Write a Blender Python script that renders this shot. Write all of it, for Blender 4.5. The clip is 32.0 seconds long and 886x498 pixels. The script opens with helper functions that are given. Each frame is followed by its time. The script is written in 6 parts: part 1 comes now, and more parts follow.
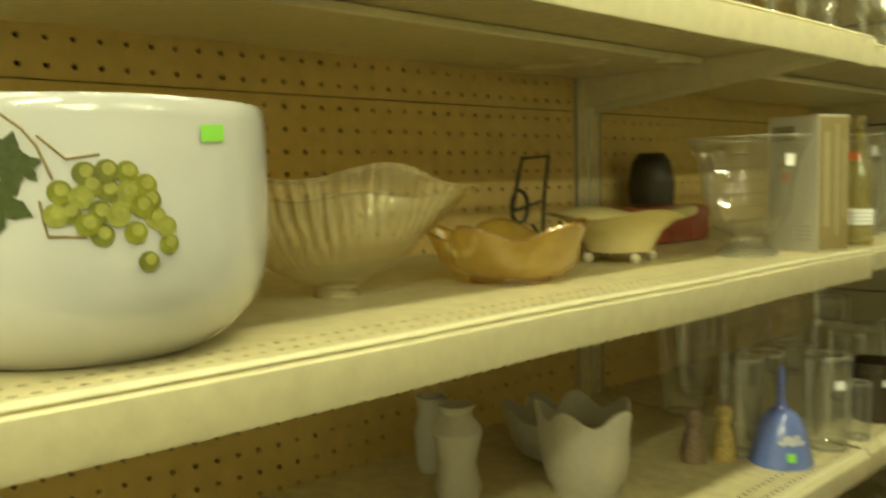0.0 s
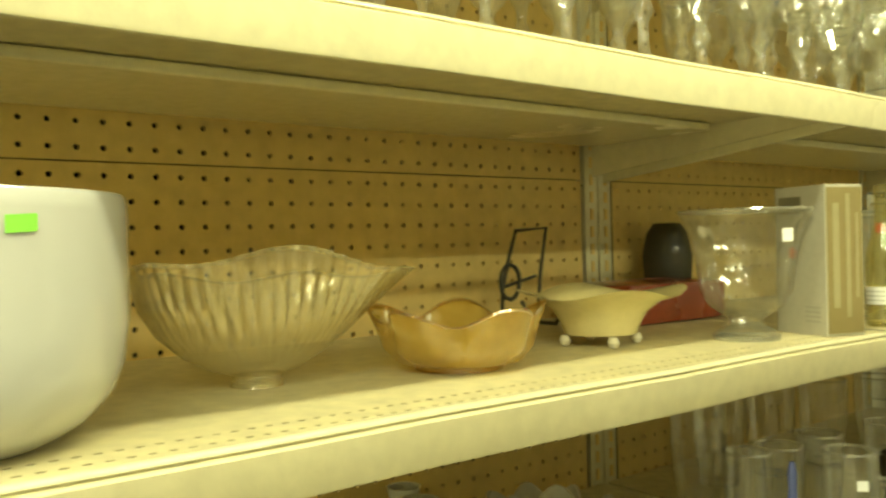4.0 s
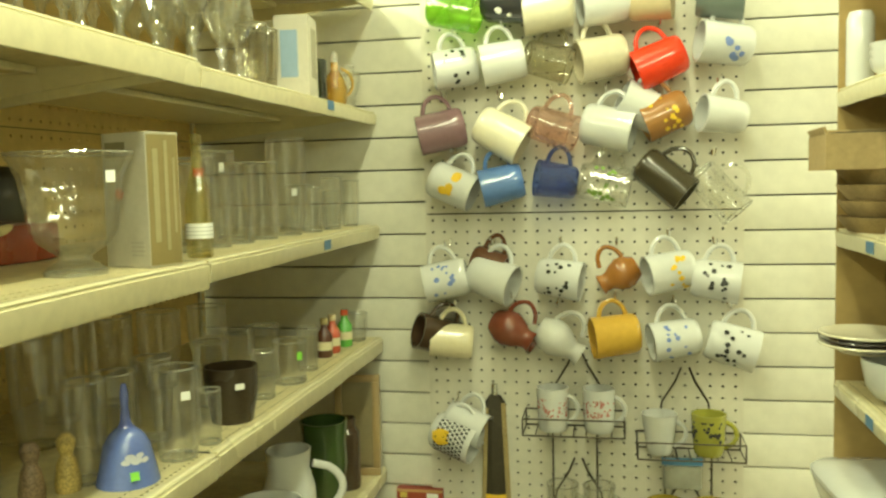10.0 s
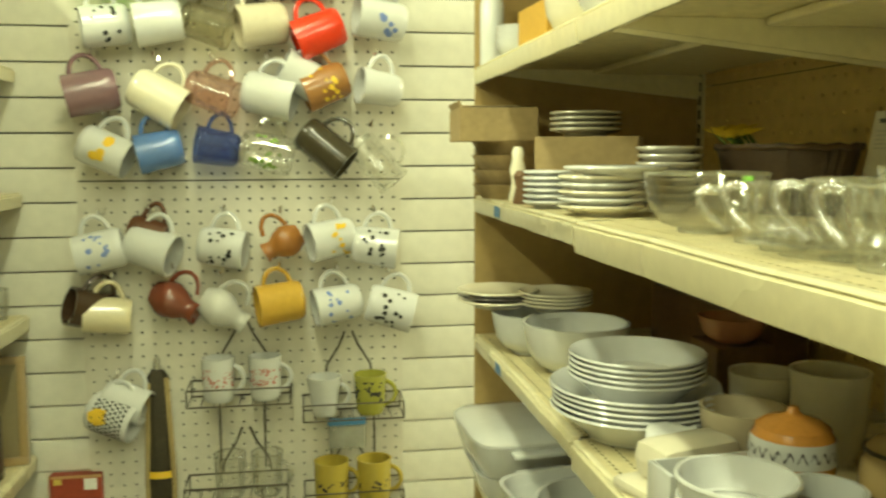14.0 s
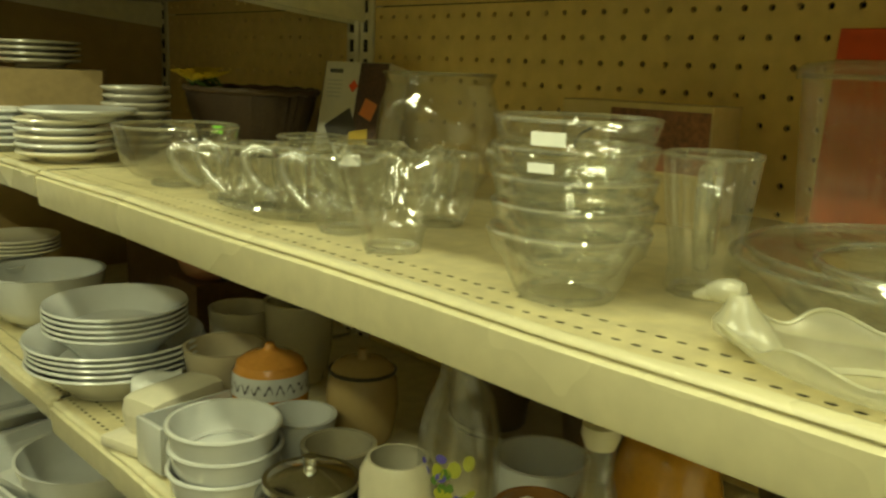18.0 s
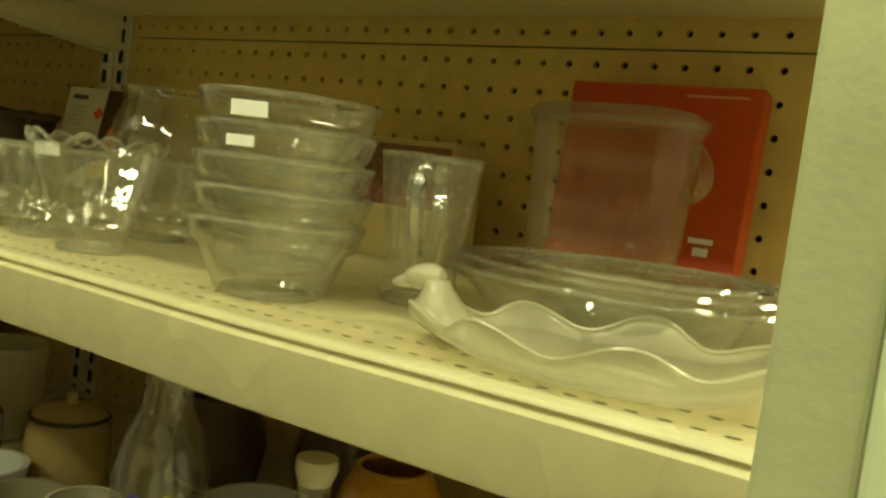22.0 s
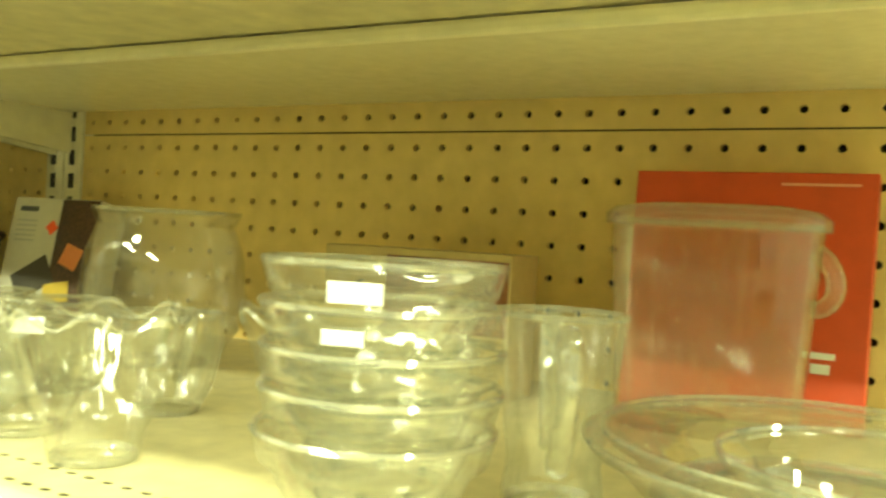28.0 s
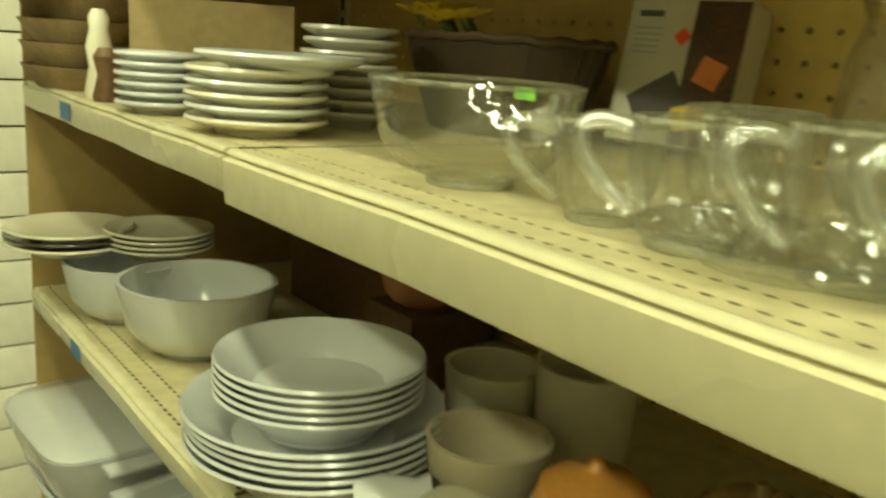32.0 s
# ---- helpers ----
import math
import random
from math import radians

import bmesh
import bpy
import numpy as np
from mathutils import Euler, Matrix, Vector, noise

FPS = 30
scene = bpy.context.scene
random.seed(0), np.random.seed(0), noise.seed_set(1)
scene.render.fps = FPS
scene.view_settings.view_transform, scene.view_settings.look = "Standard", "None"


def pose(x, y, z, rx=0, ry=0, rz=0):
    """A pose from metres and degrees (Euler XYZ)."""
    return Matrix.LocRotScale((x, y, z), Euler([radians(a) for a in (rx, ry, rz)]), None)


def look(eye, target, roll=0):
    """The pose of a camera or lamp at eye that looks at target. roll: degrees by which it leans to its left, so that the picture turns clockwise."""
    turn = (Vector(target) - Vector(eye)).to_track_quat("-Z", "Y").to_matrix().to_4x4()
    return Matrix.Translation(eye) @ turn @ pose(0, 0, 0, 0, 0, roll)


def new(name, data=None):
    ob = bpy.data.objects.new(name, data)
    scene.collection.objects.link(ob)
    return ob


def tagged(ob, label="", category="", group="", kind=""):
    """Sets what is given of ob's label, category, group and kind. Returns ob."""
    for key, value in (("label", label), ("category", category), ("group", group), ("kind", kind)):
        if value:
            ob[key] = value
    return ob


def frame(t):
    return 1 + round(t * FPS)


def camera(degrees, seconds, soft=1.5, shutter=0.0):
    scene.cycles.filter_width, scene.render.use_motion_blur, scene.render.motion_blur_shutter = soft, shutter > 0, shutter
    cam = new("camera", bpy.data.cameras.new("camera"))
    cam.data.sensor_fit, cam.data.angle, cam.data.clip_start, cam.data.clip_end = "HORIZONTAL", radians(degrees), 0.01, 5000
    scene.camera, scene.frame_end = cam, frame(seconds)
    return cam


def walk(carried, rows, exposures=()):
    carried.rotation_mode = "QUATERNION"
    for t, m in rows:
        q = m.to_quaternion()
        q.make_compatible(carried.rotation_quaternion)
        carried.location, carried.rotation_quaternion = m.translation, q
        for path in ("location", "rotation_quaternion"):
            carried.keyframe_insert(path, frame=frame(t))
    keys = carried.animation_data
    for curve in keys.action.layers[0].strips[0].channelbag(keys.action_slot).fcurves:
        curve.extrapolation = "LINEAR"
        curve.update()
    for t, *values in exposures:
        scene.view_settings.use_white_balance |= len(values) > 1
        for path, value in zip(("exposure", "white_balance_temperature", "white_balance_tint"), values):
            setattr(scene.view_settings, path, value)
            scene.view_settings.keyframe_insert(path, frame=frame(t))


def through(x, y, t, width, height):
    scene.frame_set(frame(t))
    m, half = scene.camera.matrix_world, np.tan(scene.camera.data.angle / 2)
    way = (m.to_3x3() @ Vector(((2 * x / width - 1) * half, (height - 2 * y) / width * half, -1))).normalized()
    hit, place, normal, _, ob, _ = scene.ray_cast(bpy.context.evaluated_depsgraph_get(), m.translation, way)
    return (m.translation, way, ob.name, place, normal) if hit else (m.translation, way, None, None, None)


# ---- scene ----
cam = camera(54.4, 32.0, soft=2.4, shutter=0.4)

PATH = [
    (0, (-0.331, -1.936, 1.432), (-1.781, -0.568, 1.275), -1.4),
    (1, (-0.33, -1.834, 1.444), (-2.126, -0.954, 1.47), -2.8),
    (1.5, (-0.336, -1.82, 1.441), (-2.143, -0.963, 1.474), -4.4),
    (2, (-0.332, -1.809, 1.438), (-2.136, -0.945, 1.442), -4.7),
    (2.5, (-0.322, -1.801, 1.437), (-2.1, -0.886, 1.425), -4.5),
    (3, (-0.313, -1.803, 1.44), (-2.049, -0.809, 1.437), -3.3),
    (3.5, (-0.304, -1.804, 1.444), (-1.978, -0.709, 1.441), -1.9),
    (4, (-0.296, -1.806, 1.445), (-1.87, -0.572, 1.434), -1.4),
    (4.5, (-0.287, -1.809, 1.443), (-1.754, -0.45, 1.422), -0.8),
    (6.5, (-0.261, -1.823, 1.441), (-1.315, -0.126, 1.356), 0.2),
    (7, (-0.256, -1.829, 1.443), (-1.231, -0.085, 1.347), 0.7),
    (7.5, (-0.246, -1.833, 1.443), (-1.119, -0.037, 1.324), 0.7),
    (8, (-0.236, -1.837, 1.44), (-1.004, 0.004, 1.297), 0.5),
    (8.5, (-0.232, -1.836, 1.438), (-0.89, 0.046, 1.286), 0.1),
    (9, (-0.224, -1.841, 1.437), (-0.781, 0.074, 1.28), -0.3),
    (9.5, (-0.222, -1.848, 1.432), (-0.702, 0.085, 1.257), -1.1),
    (10, (-0.228, -1.857, 1.433), (-0.612, 0.099, 1.274), -1.4),
    (10.5, (-0.215, -1.867, 1.433), (-0.539, 0.1, 1.276), -1.6),
    (11, (-0.224, -1.878, 1.428), (-0.371, 0.108, 1.242), -2.4),
    (11.5, (-0.228, -1.896, 1.423), (-0.228, 0.093, 1.213), -2.1),
    (12, (-0.232, -1.91, 1.418), (-0.122, 0.069, 1.146), -2),
    (12.5, (-0.202, -1.886, 1.413), (0.038, 0.081, 1.142), -3.5),
    (13, (-0.174, -1.856, 1.423), (-0.036, 0.123, 1.174), -1.7),
    (13.5, (-0.177, -1.868, 1.422), (-0.054, 0.117, 1.21), -0.9),
    (14, (-0.164, -1.87, 1.416), (0.147, 0.093, 1.193), -0.2),
    (14.5, (-0.172, -1.856, 1.428), (0.341, 0.06, 1.173), -1.1),
    (15, (-0.179, -1.857, 1.428), (0.61, -0.043, 1.134), 0.2),
    (15.5, (-0.181, -1.859, 1.436), (0.733, -0.112, 1.104), 0.5),
    (17.5, (-0.17, -1.862, 1.461), (1.084, -0.378, 0.989), 1.7),
    (18, (-0.17, -1.873, 1.459), (1.178, -0.454, 1.047), 2.1),
    (18.5, (-0.167, -1.881, 1.456), (1.246, -0.528, 1.04), 2.1),
    (19, (-0.163, -1.889, 1.451), (1.319, -0.62, 1.01), 2.2),
    (19.5, (-0.157, -1.898, 1.445), (1.388, -0.708, 1.001), 2.3),
    (20, (-0.143, -1.906, 1.438), (1.448, -0.788, 0.971), 2.6),
    (20.5, (-0.14, -1.905, 1.432), (1.494, -0.849, 0.971), 2.9),
    (21, (-0.137, -1.901, 1.428), (1.509, -0.867, 0.956), 3.9),
    (21.5, (-0.128, -1.895, 1.424), (1.565, -0.938, 0.961), 4.3),
    (22, (-0.118, -1.89, 1.405), (1.556, -0.806, 1.252), 7.3),
    (22.5, (-0.084, -1.891, 1.404), (1.525, -0.718, 1.216), 4.6),
    (23, (-0.051, -1.873, 1.413), (1.595, -0.759, 1.191), 3.7),
    (23.5, (-0.034, -1.851, 1.393), (1.782, -1.017, 1.304), 3.9),
    (24, (-0.06, -1.793, 1.411), (1.89, -1.371, 1.268), 1.3),
    (24.5, (-0.058, -1.757, 1.409), (1.926, -1.546, 1.276), 0.3),
    (25, (-0.066, -1.731, 1.41), (1.918, -1.494, 1.32), -0.3),
    (25.5, (-0.038, -1.715, 1.41), (1.937, -1.399, 1.422), 2.2),
    (27.5, (-0.064, -1.767, 1.45), (1.732, -0.888, 1.474), 2.2),
    (28, (-0.067, -1.755, 1.446), (1.684, -0.789, 1.417), 3.3),
    (28.5, (-0.1, -1.718, 1.458), (1.589, -0.651, 1.373), 4.9),
    (29, (-0.132, -1.685, 1.464), (1.535, -0.591, 1.31), 4.7),
    (29.5, (-0.149, -1.666, 1.471), (1.494, -0.556, 1.207), 4.7),
    (30, (-0.132, -1.64, 1.462), (1.435, -0.436, 1.151), 3.6),
    (30.5, (-0.124, -1.62, 1.456), (1.376, -0.342, 1.115), 3.9),
    (31, (-0.152, -1.579, 1.439), (1.317, -0.291, 1.01), 2.4),
    (31.5, (-0.139, -1.544, 1.42), (1.214, -0.151, 0.94), 3),
    (32, (-0.089, -1.462, 1.415), (1.099, 0.078, 0.95), 4),
]
EXPOSURES = [(0, .20, 6900, 14), (2.2, .18, 6900, 14), (4, .76, 6800, 13), (4.5, .84, 6800, 13), (6.5, .78, 6500, 10), (8, .72, 6500, 10), (11, .5, 6500, 10), (14, .45, 6500, 10), (15.5, .25, 6600, 10), (17.5, -.20, 6900, 8), (20, -.33, 7000, 7), (21.5, -.40, 7400, 7), (23, -.50, 7800, 8), (24, -.86, 9000, 8), (24.5, -.30, 8700, 12), (25, .08, 8300, 12),
             (27.5, 1.3, 6700, 1), (29, 1.33, 6600, 4), (30, .98, 6700, 7), (31, .5, 6500, 9), (32, .15, 6500, 10)]
walk(cam, [(t, look(eye, target, roll)) for t, eye, target, roll in PATH], EXPOSURES)


# ---- world and lights ----
scene.cycles.transparent_max_bounces = 48
world = bpy.data.worlds.new("store_world")
world.use_nodes = True
scene.world = world
world.node_tree.nodes["Background"].inputs[0].default_value = (0.9, 0.92, 0.75, 1)
world.node_tree.nodes["Background"].inputs[1].default_value = 0.05

LIGHT = (0.935, 1.0, 0.61)


def area(name, x, y, z, sx, sy, watts):
    la = bpy.data.lights.new(name, "AREA")
    la.shape, la.size, la.size_y, la.energy, la.color = "RECTANGLE", sx, sy, watts, LIGHT
    ob = new(name, la)
    ob.matrix_world = Matrix.Translation((x, y, z))
    return ob


# rows off the aisle (x other than -0.28) are added to brighten the shelves
FIXTURES = [(-0.28, -1.30, 12), (-1.30, -1.30, 16), (-1.30, -3.0, 14), (-0.28, -2.9, 12), (0.60, -3.1, 24), (-0.28, -4.9, 25), (1.75, -0.9, 22), (1.75, -2.6, 26), (2.65, -0.9, 30), (2.65, -2.6, 34), (3.55, -0.9, 40), (3.55, -2.6, 40), (-2.15, -0.8, 48), (-2.15, -2.6, 30)]
for fx, fy, watts in FIXTURES:
    area("tube_light", fx, fy, 2.575, 0.09 if fx == -0.28 else 0.14, 1.15, watts)


# ---- materials ----
def mat(name, color, rough=0.5, metal=0.0, grain=0.0, scale=40.0, bump=0.0, bscale=300.0, dirt=0.0, coat=0.0, random_tint=0.0):
    """A painted, glazed, wooden or metal surface with fine grain, blotches and relief."""
    m = bpy.data.materials.new(name)
    m.use_nodes = True
    nt = m.node_tree
    n, ln = nt.nodes, nt.links
    b = n["Principled BSDF"]
    b.inputs["Roughness"].default_value, b.inputs["Metallic"].default_value = rough, metal
    b.inputs["Coat Weight"].default_value = coat
    b.inputs["Coat Roughness"].default_value = 0.08
    b.inputs["Base Color"].default_value = (*color, 1)
    tc = n.new("ShaderNodeTexCoord")
    if grain or dirt:
        big, fine, mx, mul = (n.new(k) for k in ("ShaderNodeTexNoise", "ShaderNodeTexNoise", "ShaderNodeMix", "ShaderNodeMath"))
        big.inputs["Scale"].default_value, fine.inputs["Scale"].default_value = scale * 0.2, scale * 4
        big.inputs["Detail"].default_value = fine.inputs["Detail"].default_value = 4
        ln.new(tc.outputs["Object"], big.inputs["Vector"])
        ln.new(tc.outputs["Object"], fine.inputs["Vector"])
        mul.operation = "MULTIPLY"
        ln.new(big.outputs["Fac"], mul.inputs[0])
        ln.new(fine.outputs["Fac"], mul.inputs[1])
        rp = n.new("ShaderNodeMapRange")
        rp.inputs["From Min"].default_value, rp.inputs["From Max"].default_value = 0.12, 0.42
        ln.new(mul.outputs[0], rp.inputs["Value"])
        mx.data_type = "RGBA"
        k = max(grain, dirt)
        mx.inputs["A"].default_value = (*[c * (1 - k) for c in color], 1)
        mx.inputs["B"].default_value = (*[min(1, c * (1 + grain * 0.5)) for c in color], 1)
        ln.new(rp.outputs[0], mx.inputs["Factor"])
        ln.new(mx.outputs["Result"], b.inputs["Base Color"])
        rr = n.new("ShaderNodeMapRange")
        rr.inputs["To Min"].default_value, rr.inputs["To Max"].default_value = min(1, rough * 1.35), rough * 0.8
        ln.new(big.outputs["Fac"], rr.inputs["Value"])
        ln.new(rr.outputs[0], b.inputs["Roughness"])
    if bump:
        bn, bp = n.new("ShaderNodeTexNoise"), n.new("ShaderNodeBump")
        bn.inputs["Scale"].default_value = bscale
        bn.inputs["Detail"].default_value = 3
        ln.new(tc.outputs["Object"], bn.inputs["Vector"])
        bp.inputs["Strength"].default_value, bp.inputs["Distance"].default_value = bump, 0.001
        ln.new(bn.outputs["Fac"], bp.inputs["Height"])
        ln.new(bp.outputs["Normal"], b.inputs["Normal"])
    return m


def glass(name, tint=(0.985, 0.99, 0.975), haze=0.025, rough=0.02, least=0.02, through=0.5, haze_color=(0.85, 0.86, 0.78), ripple=0.0, most=0.4):
    """Thin-walled glassware with a diffuse haze, on clear glass in place of reflected light: see-through, and
    mirror-like as glass is, up to the share most at its edges.
    """
    m = bpy.data.materials.new(name)
    m.use_nodes = True
    nt = m.node_tree
    n, ln = nt.nodes, nt.links
    n.remove(n["Principled BSDF"])
    tr, gl, df, tl, fr, m1, m2, ad = (n.new("ShaderNode" + k) for k in ("BsdfTransparent", "BsdfGlossy", "BsdfDiffuse", "BsdfTranslucent", "Fresnel", "MixShader", "MixShader", "MixShader"))
    ga, cap = n.new("ShaderNodeMath"), n.new("ShaderNodeMath")
    ga.operation, cap.operation = "MULTIPLY_ADD", "MINIMUM"
    ga.inputs[1].default_value, ga.inputs[2].default_value, cap.inputs[1].default_value = 1.7, least, most
    fr.inputs["IOR"].default_value = 1.5
    tr.inputs[0].default_value = (*tint, 1)
    gl.inputs["Roughness"].default_value = rough
    df.inputs[0].default_value = tl.inputs[0].default_value = (*haze_color, 1)
    ln.new(fr.outputs[0], ga.inputs[0])
    ln.new(ga.outputs[0], cap.inputs[0])
    ad.inputs[0].default_value = through
    ln.new(df.outputs[0], ad.inputs[1])
    ln.new(tl.outputs[0], ad.inputs[2])
    nz, mr, tc = n.new("ShaderNodeTexNoise"), n.new("ShaderNodeMapRange"), n.new("ShaderNodeTexCoord")
    nz.inputs["Scale"].default_value = 25
    nz.inputs["Detail"].default_value = 5
    ln.new(tc.outputs["Object"], nz.inputs["Vector"])
    mr.inputs["From Min"].default_value, mr.inputs["From Max"].default_value = 0.3, 0.7
    mr.inputs["To Min"].default_value, mr.inputs["To Max"].default_value = haze * 0.75, haze * 1.25
    ln.new(nz.outputs["Fac"], mr.inputs["Value"])
    ln.new(mr.outputs[0], m1.inputs[0])
    ln.new(tr.outputs[0], m1.inputs[1])
    ln.new(ad.outputs[0], m1.inputs[2])
    ln.new(cap.outputs[0], m2.inputs[0])
    ln.new(m1.outputs[0], m2.inputs[1])
    ln.new(gl.outputs[0], m2.inputs[2])
    if ripple:
        bn, bp = n.new("ShaderNodeTexNoise"), n.new("ShaderNodeBump")
        bn.inputs["Scale"].default_value, bn.inputs["Detail"].default_value = 85, 0
        ln.new(tc.outputs["Object"], bn.inputs["Vector"])
        bp.inputs["Strength"].default_value, bp.inputs["Distance"].default_value = ripple, 0.0014
        ln.new(bn.outputs["Fac"], bp.inputs["Height"])
        ln.new(bp.outputs["Normal"], gl.inputs["Normal"])
    ln.new(m2.outputs[0], n["Material Output"].inputs[0])
    return m


STEEL = mat("almond_enamel_steel", (0.78, 0.72, 0.48), 0.24, grain=0.10, scale=18, bump=0.15, bscale=220, coat=0.25)
DECK = mat("almond_shelf_deck", (0.67, 0.59, 0.345), 0.42, grain=0.22, scale=14, bump=0.2, bscale=260)
PEG = mat("almond_pegboard", (0.78, 0.58, 0.22), 0.6, grain=0.12, scale=12, bump=0.25, bscale=400)
PEGW = mat("white_pegboard", (0.71, 0.68, 0.58), 0.55, grain=0.10, scale=10, bump=0.2, bscale=400)
SIDING = mat("white_painted_boards", (0.73, 0.71, 0.61), 0.45, grain=0.10, scale=9, bump=0.3, bscale=160)
# near-black, stands in for the shade inside holes, slots and gaps
DARK = mat("dark_gap_shade", (0.03, 0.026, 0.018), 0.9, grain=0.2)
BLACK = mat("black_enamel", (0.02, 0.02, 0.018), 0.25, grain=0.2, coat=0.3)
WIRE = mat("dark_wire", (0.10, 0.085, 0.06), 0.4, metal=0.7, grain=0.3)
CHROME = mat("polished_steel", (0.75, 0.74, 0.70), 0.12, metal=1.0, grain=0.1)
FLOORM = mat("beige_floor_tile", (0.24, 0.22, 0.17), 0.4, grain=0.2, scale=8)
CEILM = mat("ceiling_panel", (0.78, 0.77, 0.72), 0.85, grain=0.12, scale=30, bump=0.4, bscale=120)
WHITE = mat("white_glazed_ceramic", (0.66, 0.67, 0.66), 0.16, grain=0.04, scale=20, coat=0.5)
IVORY = mat("ivory_glazed_ceramic", (0.76, 0.71, 0.55), 0.18, grain=0.06, scale=20, coat=0.4)
CARD = mat("brown_cardboard", (0.36, 0.26, 0.12), 0.8, grain=0.18, scale=25, bump=0.2)
WOOD = mat("dark_brown_wood", (0.16, 0.085, 0.035), 0.5, grain=0.3, scale=30, bump=0.2)
TAPE = mat("blue_tape", (0.10, 0.22, 0.40), 0.6, grain=0.15)
STICK = mat("green_price_sticker", (0.26, 0.70, 0.08), 0.6, grain=0.05)
TAG = mat("white_paper_tag", (0.85, 0.85, 0.82), 0.7, grain=0.05)
REDTAG = mat("orange_red_tag", (0.85, 0.10, 0.03), 0.6, grain=0.05)
CLEAR = glass("clear_glass", haze=0.05, through=0.45, rough=0.03, least=0.05, ripple=0.5, haze_color=(0.92, 0.90, 0.74))
CUT = glass("pressed_glass", haze=0.038, rough=0.02, least=0.05, through=0.45, ripple=0.18, haze_color=(0.92, 0.90, 0.74), most=0.3)
FACET = glass("facet_glass", haze=0.05, rough=0.03, least=0.08, through=0.3, ripple=0.4)
MILKY = glass("frosted_glass", tint=(0.93, 0.92, 0.82), haze=0.62, rough=0.22, haze_color=(0.84, 0.82, 0.66))
AMBER = glass("amber_lustre_glass", tint=(0.95, 0.78, 0.32), haze=0.50, rough=0.04, least=0.05, haze_color=(0.80, 0.55, 0.12))
GOLDG = glass("pale_gold_ribbed_glass", tint=(0.95, 0.90, 0.70), haze=0.26, rough=0.09, least=0.10, through=0.3, haze_color=(0.90, 0.80, 0.48))
MIST = glass("misty_clear_glass", haze=0.045, rough=0.035, least=0.03, through=0.35, ripple=0.3)
BLUEG = glass("blue_glass", tint=(0.25, 0.36, 0.75), haze=0.35, haze_color=(0.15, 0.22, 0.55))
GREENG = glass("lime_green_glass", tint=(0.55, 0.88, 0.18), haze=0.4, haze_color=(0.38, 0.66, 0.08))
SMOKE = glass("smoke_glass", tint=(0.82, 0.79, 0.68), haze=0.10, haze_color=(0.5, 0.46, 0.36))
# the glass of rims and feet, by the glass of the body: hazier, to paint bright edges
RIMG = {"clear_glass": glass("clear_rim_glass", haze=0.12, rough=0.04, least=0.22, ripple=0.4), "misty_clear_glass": glass("misty_rim_glass", haze=0.22, rough=0.04, least=0.22), "pressed_glass": glass("pressed_rim_glass", haze=0.12, rough=0.04, least=0.22, ripple=0.8),
        "facet_glass": glass("facet_rim_glass", haze=0.16, rough=0.06, least=0.16), "amber_lustre_glass": glass("amber_rim_glass", tint=(0.9, 0.7, 0.3), haze=0.2, rough=0.03, least=0.22, haze_color=(0.85, 0.66, 0.30))}
_paints = {}


def glaze(r, g, b, rough=0.18):
    key = (r, g, b, rough)
    if key not in _paints:
        _paints[key] = mat("coloured_glaze", (r, g, b), rough, grain=0.08, scale=22, coat=0.4)
    return _paints[key]


# ---- mesh helpers ----
WHERE = {"mug": "hung on the board", "wall": "", "shelf": ""}


def full(label, category):
    """A label of four words or more."""
    return label if len(label.split()) > 3 else label + " " + WHERE.get(category, "on the shelf")


def thing(name, label, category, m=None, group="", kind=""):
    ob = new(name)
    ob.empty_display_size = 0.02
    ob.matrix_world = m or Matrix()
    return tagged(ob, full(label, category) if label else "", category, group, kind)


def part(name, bm, material, parent=None, label="", smooth=True, m=None, kind=""):
    me = bpy.data.meshes.new(name)
    if smooth:
        for f in bm.faces:
            f.smooth = True
    bm.to_mesh(me)
    bm.free()
    me.materials.append(material)
    if smooth:
        me.set_sharp_from_angle(angle=radians(38))
    ob = new(name, me)
    if m:
        ob.matrix_world = m
    if parent:
        ob.parent = parent
    if label:
        ob["label"] = label
    if kind:
        ob["kind"] = kind
    return ob


def box(sx, sy, sz, at=(0, 0, 0), bevel=0.0, bm=None, rz=0.0, rx=0.0, ry=0.0):
    bm = bm or bmesh.new()
    made = bmesh.ops.create_cube(bm, size=1, matrix=pose(*at, rx, ry, rz) @ Matrix.Diagonal((sx, sy, sz, 1)))
    if bevel:
        edges = {e for v in made["verts"] for e in v.link_edges}
        bmesh.ops.bevel(bm, geom=list(edges), offset=bevel, segments=2, profile=0.6, affect="EDGES")
    return bm


def lathe(profile, seg=36, shape=None, closed=True, bm=None, m=None):
    """Turns a profile of (radius, height) round z. shape(angle, r, z) bends each point; closed joins the profile's ends."""
    bm = bm or bmesh.new()
    rings = []
    for i in range(seg):
        a = 2 * math.pi * i / seg
        ring = []
        for r, z in profile:
            p = shape(a, r, z) if shape else (r * math.cos(a), r * math.sin(a), z)
            v = Vector(p)
            ring.append(bm.verts.new(m @ v if m else v))
        rings.append(ring)
    k = len(profile)
    for i in range(seg):
        a, b = rings[i], rings[(i + 1) % seg]
        for j in range(k if closed else k - 1):
            q = [a[j], b[j], b[(j + 1) % k], a[(j + 1) % k]]
            bm.faces.new(q)
    bmesh.ops.remove_doubles(bm, verts=bm.verts, dist=1e-5)
    bmesh.ops.recalc_face_normals(bm, faces=bm.faces)
    return bm


